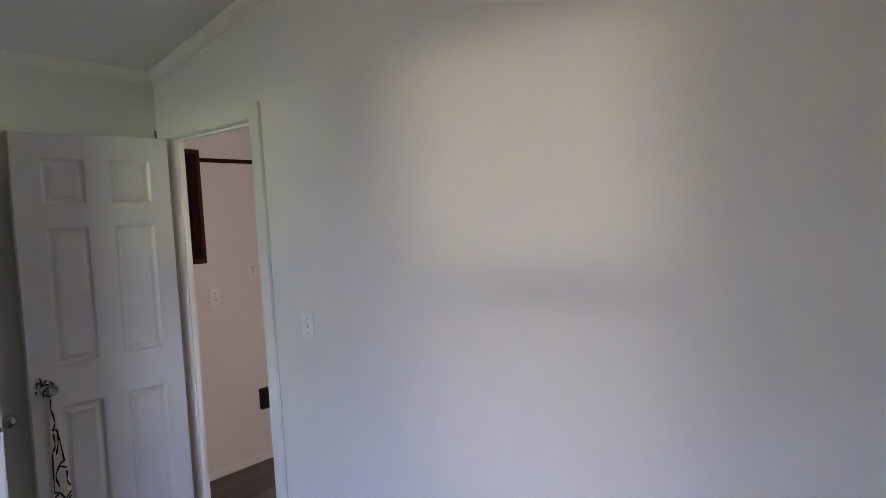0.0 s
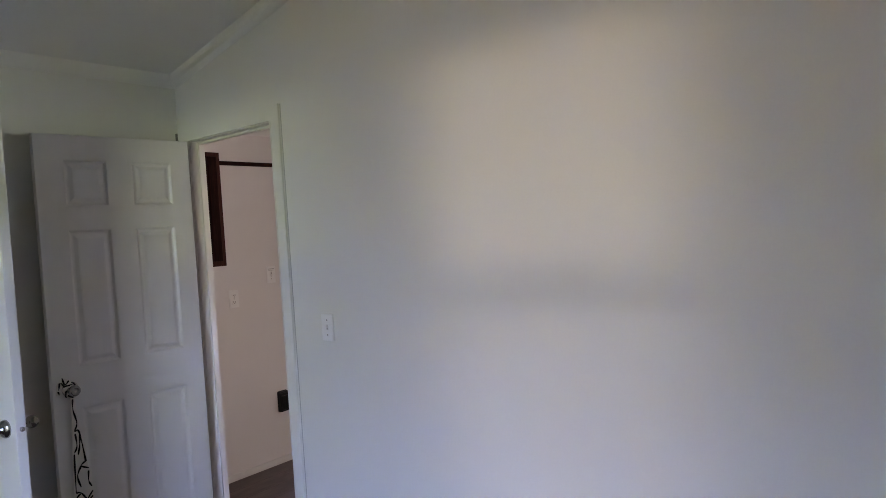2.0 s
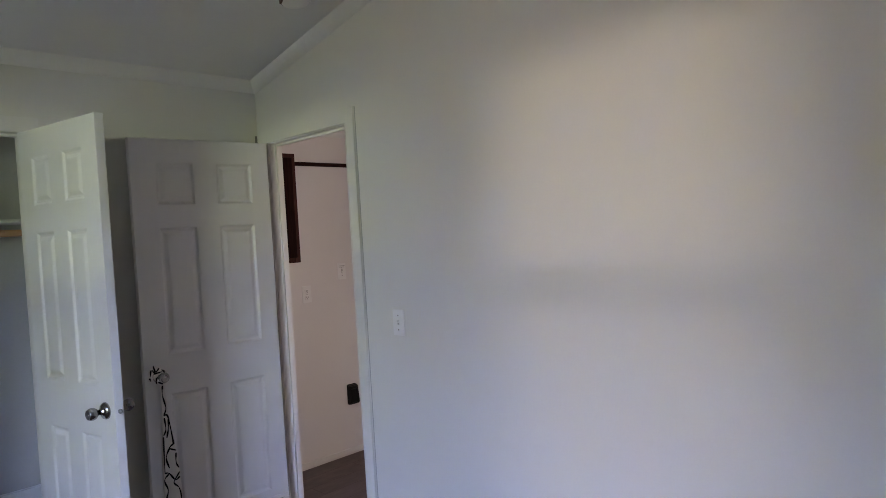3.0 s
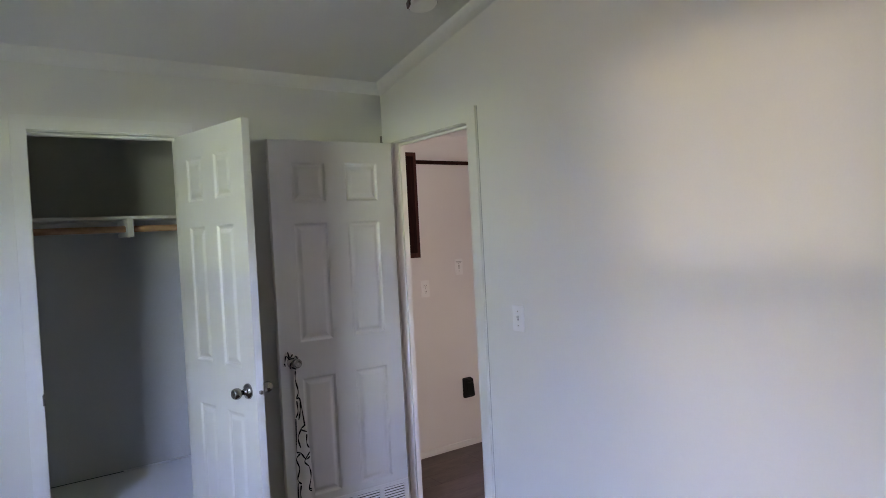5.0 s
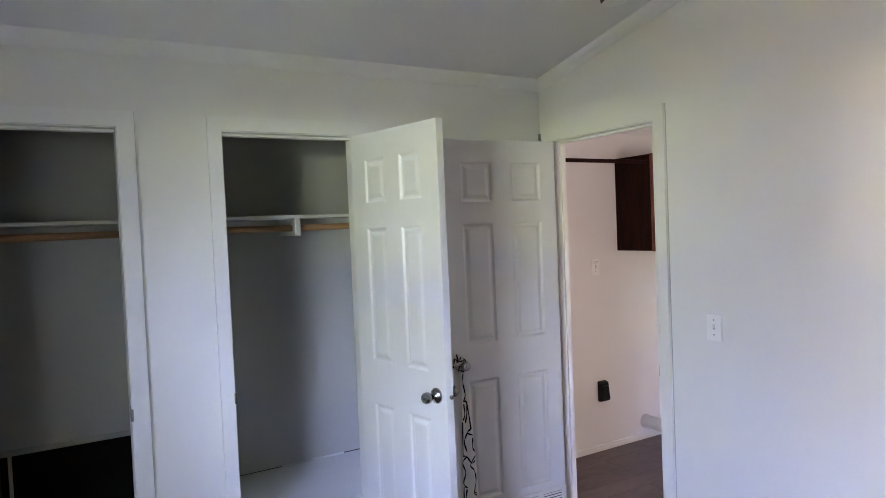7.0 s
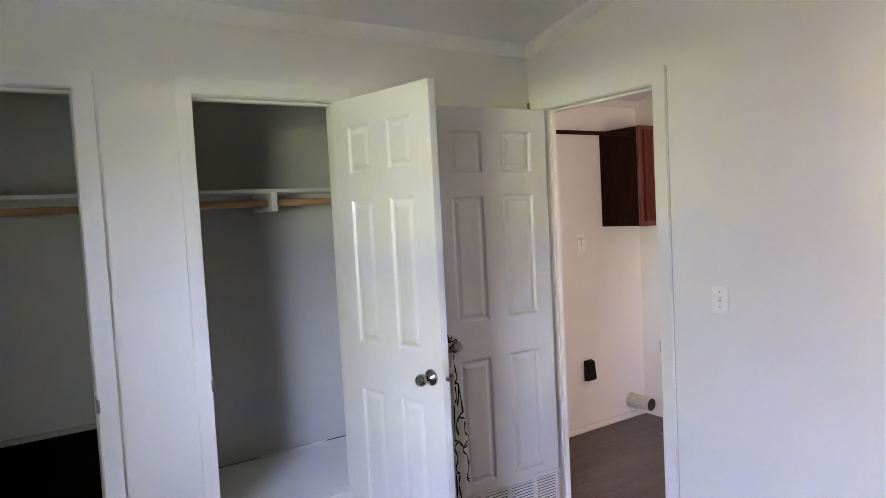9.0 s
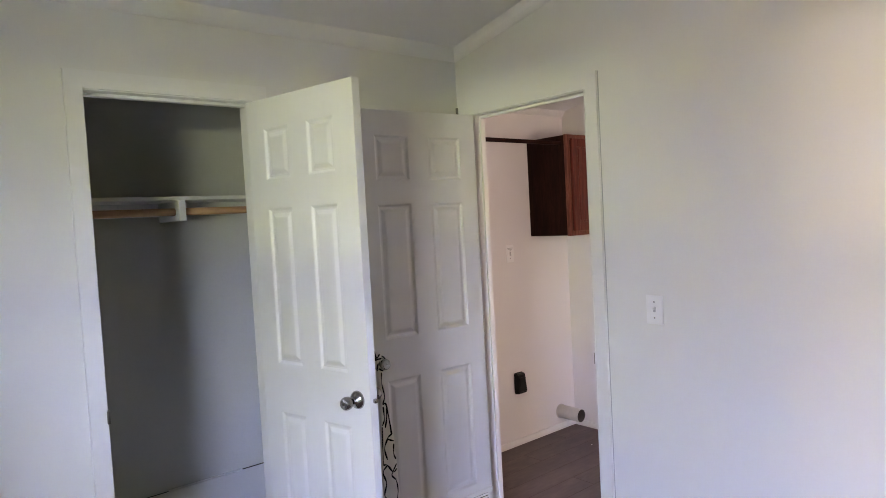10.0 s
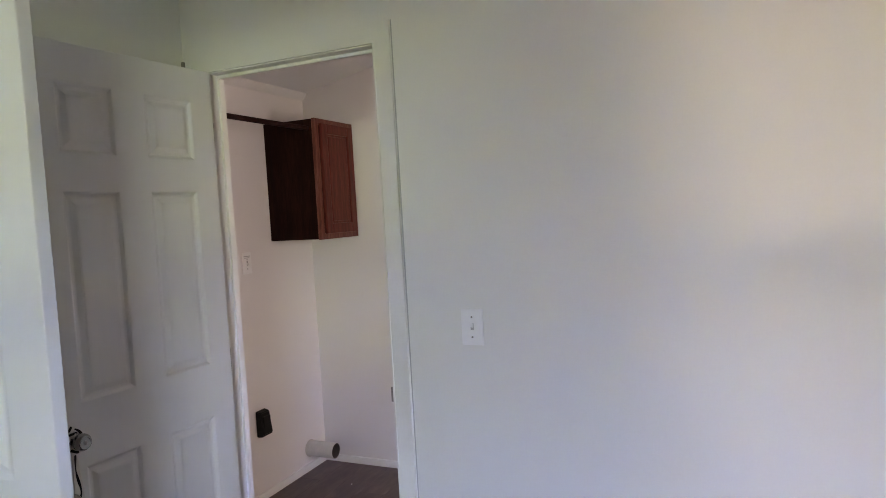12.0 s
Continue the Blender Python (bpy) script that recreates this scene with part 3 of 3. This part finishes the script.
def closet_rod(ya, yb):
    t = thing("closet_rod", pose(-0.475, ya, 1.640), "bare pine closet rod in its bracket", "closet rod", "closet rods")
    part("rod", turned((-0.475, ya, 1.642), (0, 1, 0), [(0, 0.0165), (yb - ya, 0.0165)], 20), ROD_WOOD, t)


yc = closet_shelf("closet_shelf", -1.87, -0.60, "white painted closet shelf on a wooden bracket")
closet_rod(-1.87 + 0.018, yc - 0.017)
closet_rod(yc + 0.017, -0.60 - 0.018)
yc = closet_shelf("closet_shelf", -3.20, -1.95, "white painted closet shelf on a wooden bracket")
closet_rod(-3.20 + 0.018, yc - 0.017)
closet_rod(yc + 0.017, -1.95 - 0.018)

plat = thing("closet_platform", pose(-0.35, -1.25, FZ), "low white painted platform along the closet's back wall", "platform")
part("platform_top", cube(BACK, -0.115, -1.87, -0.60, 0.324, 0.342, 0.003), PLAT, plat)
part("platform_lip", cube(-0.115, -0.040, C1A + 0.001, C1B - 0.001, 0.324, 0.342, 0.003), PLAT, plat)
part("platform_front", cube(-0.058, -0.042, C1A + 0.001, C1B - 0.001, FZ, 0.324), PLAT, plat)
part("back_strip", cube(BACK, BACK + 0.012, -1.30, -0.940, 0.342, 0.349, 0.002), PLAT, plat)
for a, b, h in ((-1.87, -1.30, 0.0026), (-0.940, -0.60, 0.0045)):
    part("wall_gap", cube(BACK, BACK + 0.004, a, b, 0.342, 0.342 + h), SLOT, plat, "dark gap between platform and wall")

rt = thing("recess_trim", pose(BACK, -2.3, FZ), "pale narrow trim round a black recess in the closet wall", "trim", "", "structure")
part("top_strip", cube(BACK, BACK + 0.010, HOLE_A - 0.02, HOLE_B, HOLE_T - 0.004, HOLE_T + 0.022, 0.002), PALE, rt)
part("side_strip", cube(BACK, BACK + 0.010, HOLE_A - 0.004, HOLE_A + 0.018, FZ, HOLE_T - 0.004, 0.002), PALE, rt)
part("divider", cube(BACK - 0.03, BACK + 0.006, -2.537, -2.523, FZ, HOLE_T - 0.004, 0.002), PALE, rt)

# ---- bedroom fixtures ----
def screw(parent, p, axis):
    part("screw", turned(p, axis, [(0, 0.0032), (0.0012, 0.003), (0.0016, 0.0015)], 10), BRASS, parent)


sw = thing("light_switch", pose(1.068, 0, 1.158), "white plastic toggle light switch on the bedroom wall", "light switch")
bm = cube(1.033, 1.104, -0.0065, 0.0, 1.103, 1.214, 0.003)
part("plate", bm, PLASTIC, sw)
part("toggle_slot", cube(1.0635, 1.0735, -0.0072, -0.006, 1.150, 1.170), GREY, sw, "dark slot round the toggle")
bm = cube(1.0645, 1.0725, -0.019, -0.005, 1.157, 1.168, 0.002)
bmesh.ops.rotate(bm, cent=(1.068, -0.006, 1.160), matrix=Matrix.Rotation(radians(-22), 3, "X"), verts=bm.verts[:])
part("toggle", bm, PLASTIC, sw)
screw(sw, (1.068, -0.0062, 1.189), (0, -1, 0))
screw(sw, (1.068, -0.0062, 1.128), (0, -1, 0))

sd_x, sd_y = 0.845, -0.27
tilt = math.degrees(math.atan(0.205))
sd = thing("smoke_detector", pose(sd_x, sd_y, ceil_z(sd_x)) @ pose(0, 0, 0, 0, -tilt, 0), "round white smoke detector on the sloped ceiling", "smoke detector")
part("base_ring", turned((0, 0, 0), (0, 0, -1), [(0, 0.069), (0.010, 0.069), (0.012, 0.066)], 40), PLASTIC, sd, here=False)
part("cover", turned((0, 0, 0), (0, 0, -1), [(0.012, 0.064), (0.028, 0.063), (0.034, 0.058), (0.038, 0.045), (0.039, 0.02)], 40), PLASTIC, sd, here=False)
for k in range(12):
    a = 2 * math.pi * k / 12
    b = cube(-0.007, 0.007, -0.0015, 0.0015, -0.027, -0.016)
    bmesh.ops.transform(b, matrix=Matrix.Rotation(a, 4, "Z") @ Matrix.Translation((0, -0.0635, 0)), verts=b.verts[:])
    part("vent_slot", b, SLOT, sd, "dark vent slot", here=False)
b = cube(-0.019, 0.019, -0.006, 0.003, -0.040, -0.012, 0.003)
bmesh.ops.transform(b, matrix=Matrix.Rotation(radians(-16), 4, "Z") @ Matrix.Translation((0, -0.061, 0)), verts=b.verts[:])
part("sensor_window", b, AMBER, sd, "dark brown sensor window", here=False)

# ---- cloth on the bedroom door's knob ----
cl = thing("cloth_tie", bd_m @ pose(0.606, 0.0, 0.25), "white cloth tie with black line print hung on the door knob", "cloth")


def cloth_y(u, z):
    return 0.013 + 0.0045 * math.sin(75 * u + 5 * z) + 0.003 * math.sin(9 * z)


def ribbon(path, widths, thick=0.0014, lift=0.0):
    """A hanging strip of cloth in the door's own metres: path of (u, z), with soft lengthwise folds."""
    bm = bmesh.new()
    n, steps, rows = 9, 8, []
    for i in range(len(path) - 1):
        for s in range(steps + (i == len(path) - 2)):
            t = s / steps
            u = path[i][0] * (1 - t) + path[i + 1][0] * t
            z = path[i][1] * (1 - t) + path[i + 1][1] * t
            w = widths[i] * (1 - t) + widths[i + 1] * t
            rows.append([(u + (k / (n - 1) - 0.5) * w, z) for k in range(n)])
    sheets = [[[bm.verts.new((u, cloth_y(u, z) + lift + off, z)) for u, z in r] for r in rows] for off in (thick, 0.0)]
    for vs in sheets:
        for a, b in zip(vs, vs[1:]):
            for k in range(n - 1):
                bm.faces.new((a[k], a[k + 1], b[k + 1], b[k])).smooth = True
    f, g = sheets
    for k in (0, n - 1):
        for i in range(len(rows) - 1):
            bm.faces.new((f[i][k], f[i + 1][k], g[i + 1][k], g[i][k]))
    for i in (0, -1):
        for k in range(n - 1):
            bm.faces.new((f[i][k], f[i][k + 1], g[i][k + 1], g[i][k]))
    return bm


def stroke(points, width=0.0072, lift=0.0):
    """A printed black line on the cloth's face: points (u, z), smoothed."""
    bm = bmesh.new()
    pts = [Vector((u, z)) for u, z in points]
    fine = []
    for i in range(len(pts) - 1):
        a, b = pts[max(i - 1, 0)], pts[i]
        c, d = pts[i + 1], pts[min(i + 2, len(pts) - 1)]
        for s in range(6):
            t = s / 6
            fine.append(0.5 * ((2 * b) + (c - a) * t + (2 * a - 5 * b + 4 * c - d) * t * t + (3 * b - a - 3 * c + d) * t ** 3))
    fine.append(pts[-1])
    L = []
    for i, p in enumerate(fine):
        d = (fine[min(i + 1, len(fine) - 1)] - fine[max(i - 1, 0)]).normalized()
        s = Vector((d.y, -d.x)) * width * 0.5 * (0.8 + 0.3 * math.sin(i * 0.9))
        L.append([bm.verts.new((q.x, cloth_y(q.x, q.y) + lift + o, q.y)) for q, o in ((p - s, 0.0022), (p + s, 0.0022), (p + s, 0.0008), (p - s, 0.0008))])
    for a, b in zip(L, L[1:]):
        for k in range(4):
            bm.faces.new((a[k], a[(k + 1) % 4], b[(k + 1) % 4], b[k]))
    bm.faces.new(L[0]), bm.faces.new(L[-1][::-1])
    return bm


def on_door(name, bm, material, parent, label=""):
    bmesh.ops.transform(bm, matrix=bd_m, verts=bm.verts[:])
    return part(name, bm, material, parent, label)


tail = on_door("tail", ribbon([(0.606, 0.915), (0.600, 0.78), (0.594, 0.64), (0.588, 0.48), (0.584, 0.34), (0.580, 0.22)], [0.020, 0.030, 0.052, 0.078, 0.086, 0.094]), CLOTH, cl)
for pts in ([(0.604, 0.905), (0.606, 0.86), (0.594, 0.80), (0.604, 0.765), (0.588, 0.758), (0.572, 0.628)],
            [(0.604, 0.755), (0.600, 0.70), (0.612, 0.672)], [(0.613, 0.668), (0.616, 0.50)],
            [(0.586, 0.75), (0.590, 0.70), (0.598, 0.66)],
            [(0.572, 0.63), (0.590, 0.612), (0.562, 0.596)], [(0.590, 0.612), (0.606, 0.57), (0.596, 0.52)],
            [(0.564, 0.585), (0.566, 0.54), (0.554, 0.512)],
            [(0.616, 0.500), (0.598, 0.496), (0.575, 0.462), (0.552, 0.470)], [(0.552, 0.492), (0.582, 0.452), (0.560, 0.42), (0.552, 0.37), (0.566, 0.312), (0.552, 0.298)],
            [(0.566, 0.312), (0.550, 0.308)], [(0.600, 0.494), (0.620, 0.468), (0.608, 0.42), (0.620, 0.37), (0.604, 0.345)],
            [(0.604, 0.345), (0.620, 0.342), (0.622, 0.23)], [(0.606, 0.338), (0.612, 0.29), (0.604, 0.23)]):
    on_door("printed_line", stroke(pts), INK, tail, "black printed line")
# the loop knotted round the knob's neck
b = bmesh.new()
seg, ring = 28, 8
vv = []
for i in range(seg):
    a = 2 * math.pi * i / seg
    rr = 0.021 + 0.004 * math.sin(3 * a + 1)
    c = Vector((0.606 + rr * math.cos(a) + 0.006, 0.026 + 0.004 * math.sin(2 * a), 0.946 + rr * 1.15 * math.sin(a)))
    vv.append([b.verts.new(c + Vector((math.cos(a) * math.cos(q), math.sin(q) * 1.3, math.sin(a) * math.cos(q))) * (0.0075 + 0.002 * math.sin(5 * a))) for q in (2 * math.pi * k / ring for k in range(ring))])
for i in range(seg):
    for k in range(ring):
        b.faces.new((vv[i][k], vv[i][(k + 1) % ring], vv[(i + 1) % seg][(k + 1) % ring], vv[(i + 1) % seg][k])).smooth = True
loop = on_door("loop", b, CLOTH, cl)
tuft = on_door("loose_end", ribbon([(0.606, 0.955), (0.622, 0.985), (0.640, 1.000), (0.655, 0.972), (0.660, 0.935)], [0.020, 0.026, 0.024, 0.020, 0.016], lift=0.012), CLOTH, cl)
for pts in ([(0.612, 0.968), (0.630, 0.962), (0.648, 0.985)], [(0.618, 0.990), (0.634, 0.975), (0.642, 1.004)], [(0.652, 0.985), (0.657, 0.955)], [(0.660, 0.95), (0.656, 0.935)]):
    on_door("printed_line", stroke(pts, 0.0065, 0.012), INK, tuft, "black printed line")
for k in range(5):
    a = 0.5 + k * 1.22
    b = bmesh.new()
    rows2 = []
    for s in range(7):
        q = -1.1 + 2.2 * s / 6
        c = Vector((0.612 + 0.0225 * math.cos(a + 0.18 * s), 0.026, 0.946 + 0.026 * math.sin(a + 0.18 * s)))
        out = Vector((math.cos(a) * math.cos(q + 1.2), 1.3 * math.sin(q + 1.2), math.sin(a) * math.cos(q + 1.2))) * 0.0092
        t = Vector((-math.sin(a), 0, math.cos(a))) * 0.0038
        rows2.append([b.verts.new(c + out - t), b.verts.new(c + out + t), b.verts.new(c + out * 0.8 + t), b.verts.new(c + out * 0.8 - t)])
    for p, q in zip(rows2, rows2[1:]):
        for i in range(4):
            b.faces.new((p[i], p[(i + 1) % 4], q[(i + 1) % 4], q[i]))
    on_door("printed_line", b, INK, loop, "black printed line")

# ---- laundry ----
CABX, CZ0, CZ1 = -0.223, 1.395, 2.048


def wall_cabinet(ya, yb, label, front, edge):
    """A cherry wall cabinet whose front faces +x: carcase, face frame and one framed door."""
    t = thing("wall_cabinet", pose(LAUN_X, (ya + yb) / 2, CZ0), label, "wall cabinet", "laundry cabinets")
    part("carcase", cube(LAUN_X, CABX - 0.019, ya + 0.002, yb - 0.002, CZ0 + 0.003, CZ1 - 0.003, 0.002), CHERRY_SHADED, t, "cherry cabinet side darkened for shade")
    for a, c in ((ya, ya + 0.038), (yb - 0.038, yb)):
        part("face_stile", cube(CABX - 0.019, CABX, a, c, CZ0, CZ1, 0.002), edge, t)
    for a, c in ((CZ0, CZ0 + 0.032), (CZ1 - 0.032, CZ1)):
        part("face_rail", cube(CABX - 0.019, CABX - 0.001, ya + 0.038, yb - 0.038, a, c, 0.0015), edge, t)
    da, db, z0, z1, x0, x1 = ya + 0.036, yb - 0.032, CZ0 + 0.030, CZ1 - 0.026, CABX + 0.001, CABX + 0.020
    w = 0.055
    dr = part("cabinet_door", cube(x0, x1, da, da + w, z0, z1, 0.004), front, t, "cherry stained framed cabinet door")
    part("door_stile", cube(x0, x1, db - w, db, z0, z1, 0.004), front, dr)
    part("door_rail", cube(x0, x1 - 0.0005, da + w, db - w, z0, z0 + w, 0.004), front, dr)
    part("door_rail", cube(x0, x1 - 0.0005, da + w, db - w, z1 - w, z1, 0.004), front, dr)
    part("door_panel", cube(x0 + 0.002, x1 - 0.009, da + w, db - w, z0 + w, z1 - w), front, dr)
    part("raised_field", cube(x1 - 0.010, x1 - 0.004, da + w + 0.012, db - w - 0.012, z0 + w + 0.012, z1 - w - 0.012, 0.005), front, dr)


wall_cabinet(1.120, LAUN_Y - 0.004, "dark cherry wall cabinet in the laundry corner", CHERRY, CHERRY_EDGE_LIT)
# the near cabinet's shade is in its colours
wall_cabinet(TH + 0.003, 0.366, "cherry wall cabinet beside the laundry doorway, painted darker for shade", CHERRY_SHADED, CHERRY_EDGE_SHADED)
rod = thing("hanging_rod", pose(-0.265, 0.366, 1.994), "dark cherry hanging rod between the laundry cabinets", "hanging rod")
part("rod", cube(-0.276, -0.254, 0.368, 1.1185, 1.982, 2.006, 0.006, 3), CHERRY_SHADED, rod)


def outlet(y, z, label):
    t = thing("wall_outlet", pose(LAUN_X, y, z), label, "outlet", "laundry outlets")
    part("plate", cube(LAUN_X, LAUN_X + 0.006, y - 0.035, y + 0.035, z - 0.057, z + 0.057, 0.003), PLASTIC, t)
    for s in (-1, 1):
        r = part("receptacle", cube(LAUN_X + 0.004, LAUN_X + 0.009, y - 0.016, y + 0.016, z + s * 0.021 - 0.014, z + s * 0.021 + 0.014, 0.004), PLASTIC, t)
        for d in (-0.006, 0.006):
            part("slot", cube(LAUN_X + 0.0085, LAUN_X + 0.0096, y + d - 0.0014, y + d + 0.0014, z + s * 0.021 - 0.002, z + s * 0.021 + 0.007), SLOT, r, "dark contact slot")
        part("ground_hole", turned((LAUN_X + 0.0085, y, z + s * 0.021 - 0.008), (1, 0, 0), [(0, 0.0026), (0.0012, 0.0026)], 10), SLOT, r, "dark ground hole")
    screw(t, (LAUN_X + 0.0058, y, z), (1, 0, 0))


outlet(0.609, 1.164, "white duplex wall outlet in the laundry")
t = thing("wall_switch", pose(LAUN_X, 0.905, 1.295), "white plastic toggle switch on the laundry wall", "light switch")
part("plate", cube(LAUN_X, LAUN_X + 0.006, 0.870, 0.940, 1.238, 1.352, 0.003), PLASTIC, t)
part("toggle_slot", cube(LAUN_X + 0.0055, LAUN_X + 0.007, 0.900, 0.910, 1.281, 1.309), GREY, t, "dark slot round the toggle")
part("toggle", cube(LAUN_X + 0.005, LAUN_X + 0.019, 0.901, 0.909, 1.284, 1.296, 0.002), PLASTIC, t)
part("marking", cube(LAUN_X + 0.0058, LAUN_X + 0.0064, 0.880, 0.930, 1.330, 1.334), GREY, t, "small unreadable printed line")
part("marking", cube(LAUN_X + 0.0058, LAUN_X + 0.0064, 0.884, 0.924, 1.322, 1.325), GREY, t, "small unreadable printed line")
screw(t, (LAUN_X + 0.0058, 0.905, 1.325 - 0.008), (1, 0, 0))
screw(t, (LAUN_X + 0.0058, 0.905, 1.265), (1, 0, 0))

t = thing("dryer_outlet", pose(LAUN_X, 0.930, 0.42), "black plastic dryer outlet box on the laundry wall", "outlet")
bm = prism(bmesh.new(), [(LAUN_X, 0.356), (LAUN_X + 0.040, 0.362), (LAUN_X + 0.052, 0.374), (LAUN_X + 0.036, 0.492), (LAUN_X, 0.500)], "y", 0.886, 0.962)
bmesh.ops.bevel(bm, geom=bm.edges[:], offset=0.005, segments=2, affect="EDGES")
part("body", bm, BLACK_PLASTIC, t)
part("cover", cube(LAUN_X + 0.024, LAUN_X + 0.048, 0.894, 0.954, 0.388, 0.470, 0.006), BLACK_PLASTIC, t)

t = thing("dryer_duct", pose(LAUN_X, 1.335, 0.135), "short pale dryer vent pipe stub from the laundry wall", "vent pipe")
b = bmesh.new()
seg = 36
rings = []
for x, r in ((LAUN_X - 0.01, 0.046), (-0.380, 0.046), (-0.376, 0.0454), (-0.376, 0.0438), (-0.41, 0.0436)):
    rings.append([b.verts.new((x, 1.348 + r * math.cos(2 * math.pi * k / seg), 0.137 + r * math.sin(2 * math.pi * k / seg))) for k in range(seg)])
for p, q in zip(rings, rings[1:]):
    for k in range(seg):
        b.faces.new((p[k], p[(k + 1) % seg], q[(k + 1) % seg], q[k])).smooth = True
part("pipe", b, DUCT, t)
b = bmesh.new()
rings = []
for x, r in ((-0.379, 0.0432), (LAUN_X + 0.02, 0.0432), (LAUN_X + 0.02, 0.001)):
    rings.append([b.verts.new((x, 1.348 + r * math.cos(2 * math.pi * k / seg), 0.137 + r * math.sin(2 * math.pi * k / seg))) for k in range(seg)])
for p, q in zip(rings, rings[1:]):
    for k in range(seg):
        b.faces.new((p[k], p[(k + 1) % seg], q[(k + 1) % seg], q[k])).smooth = True
part("pipe_lining", b, DUCT_SHADE, t, "inside of the pipe, painted dark for its shade")
part("collar", turned((LAUN_X, 1.348, 0.137), (1, 0, 0), [(0, 0.051), (0.003, 0.051), (0.004, 0.0465)], 36), DUCT, t)

crumb = thing("lint_crumb", pose(-0.20, 1.22, FZ), "tiny white scrap lying on the laundry floor", "scrap")
b = bmesh.new()
bmesh.ops.create_icosphere(b, subdivisions=1, radius=0.004, matrix=Matrix.Translation((-0.20, 1.22, FZ + 0.002)) @ Matrix.Diagonal((1, 1.4, 0.6, 1)))
part("scrap", b, PLASTIC, crumb)

# ---- bedroom window ----
win = thing("window_1", pose(WIN_X, SOUTH, wz0), "white vinyl single-hung bedroom window", "window", "", "structure")
f = 0.045
for a, c in ((wx0, wx0 + f), (wx1 - f, wx1)):
    part("window_frame", cube(a, c, SOUTH - 0.10, SOUTH - 0.03, wz0, wz1, 0.003), VINYL, win)
for a, c in ((wz0, wz0 + f), (wz1 - f, wz1)):
    part("window_frame", cube(wx0 + f, wx1 - f, SOUTH - 0.10, SOUTH - 0.03, a, c, 0.003), VINYL, win)
part("meeting_rail", cube(wx0 + f, wx1 - f, SOUTH - 0.09, SOUTH - 0.04, WIN_Z - RAIL / 2, WIN_Z + RAIL / 2, 0.003), VINYL, win)
# unseen sheet, added to weaken the light through the lower sash
part("sash_dimmer", cube(wx0 + f, wx1 - f, SOUTH - 0.112, SOUTH - 0.110, wz0 + f, WIN_Z - RAIL / 2), DIMMER, win, "unseen dimming sheet added over the lower sash")
part("window_sill", cube(wx0 - 0.04, wx1 + 0.04, SOUTH, SOUTH + 0.05, wz0 - 0.02, wz0, 0.004), TRIM, win)
for a, c in ((wz0 + f, WIN_Z - RAIL / 2), (WIN_Z + RAIL / 2, wz1 - f)):
    p = part("pane", cube(wx0 + f, wx1 - f, SOUTH - 0.066, SOUTH - 0.062, a, c), glass, win)
    p.visible_shadow = False
for a, c, z0, z1 in ((wx0 - 0.06, wx0, wz0, wz1 + 0.06), (wx1, wx1 + 0.06, wz0, wz1 + 0.06), (wx0, wx1, wz1, wz1 + 0.06)):
    part("casing", cube(a, c, SOUTH, SOUTH + 0.013, z0, z1, 0.002), TRIM, win)

# ---- laundry floor planks ----
PW, PL, GAP = 0.150, 1.22, 0.0008
plank_mesh = {}
row = 0
x = LAUN_X
while x < 1.4:
    y = 0.0 - (row * 0.43) % PL
    while y < LAUN_Y:
        a, c = max(y, 0.0) + GAP / 2, min(y + PL, LAUN_Y) - GAP / 2
        if c - a > 0.03:
            key = round(c - a, 3)
            if key not in plank_mesh:
                plank_mesh[key] = mesh_of("floor_plank", cube(GAP / 2, PW - GAP / 2, 0.0, c - a, -0.006, 0.0, 0.0008, 1), PLANK)
            o = new("floor_plank", plank_mesh[key])
            o.parent, o.location = laundry_floor, (x, a, FZ)
        y += PL
    x += PW
    row += 1
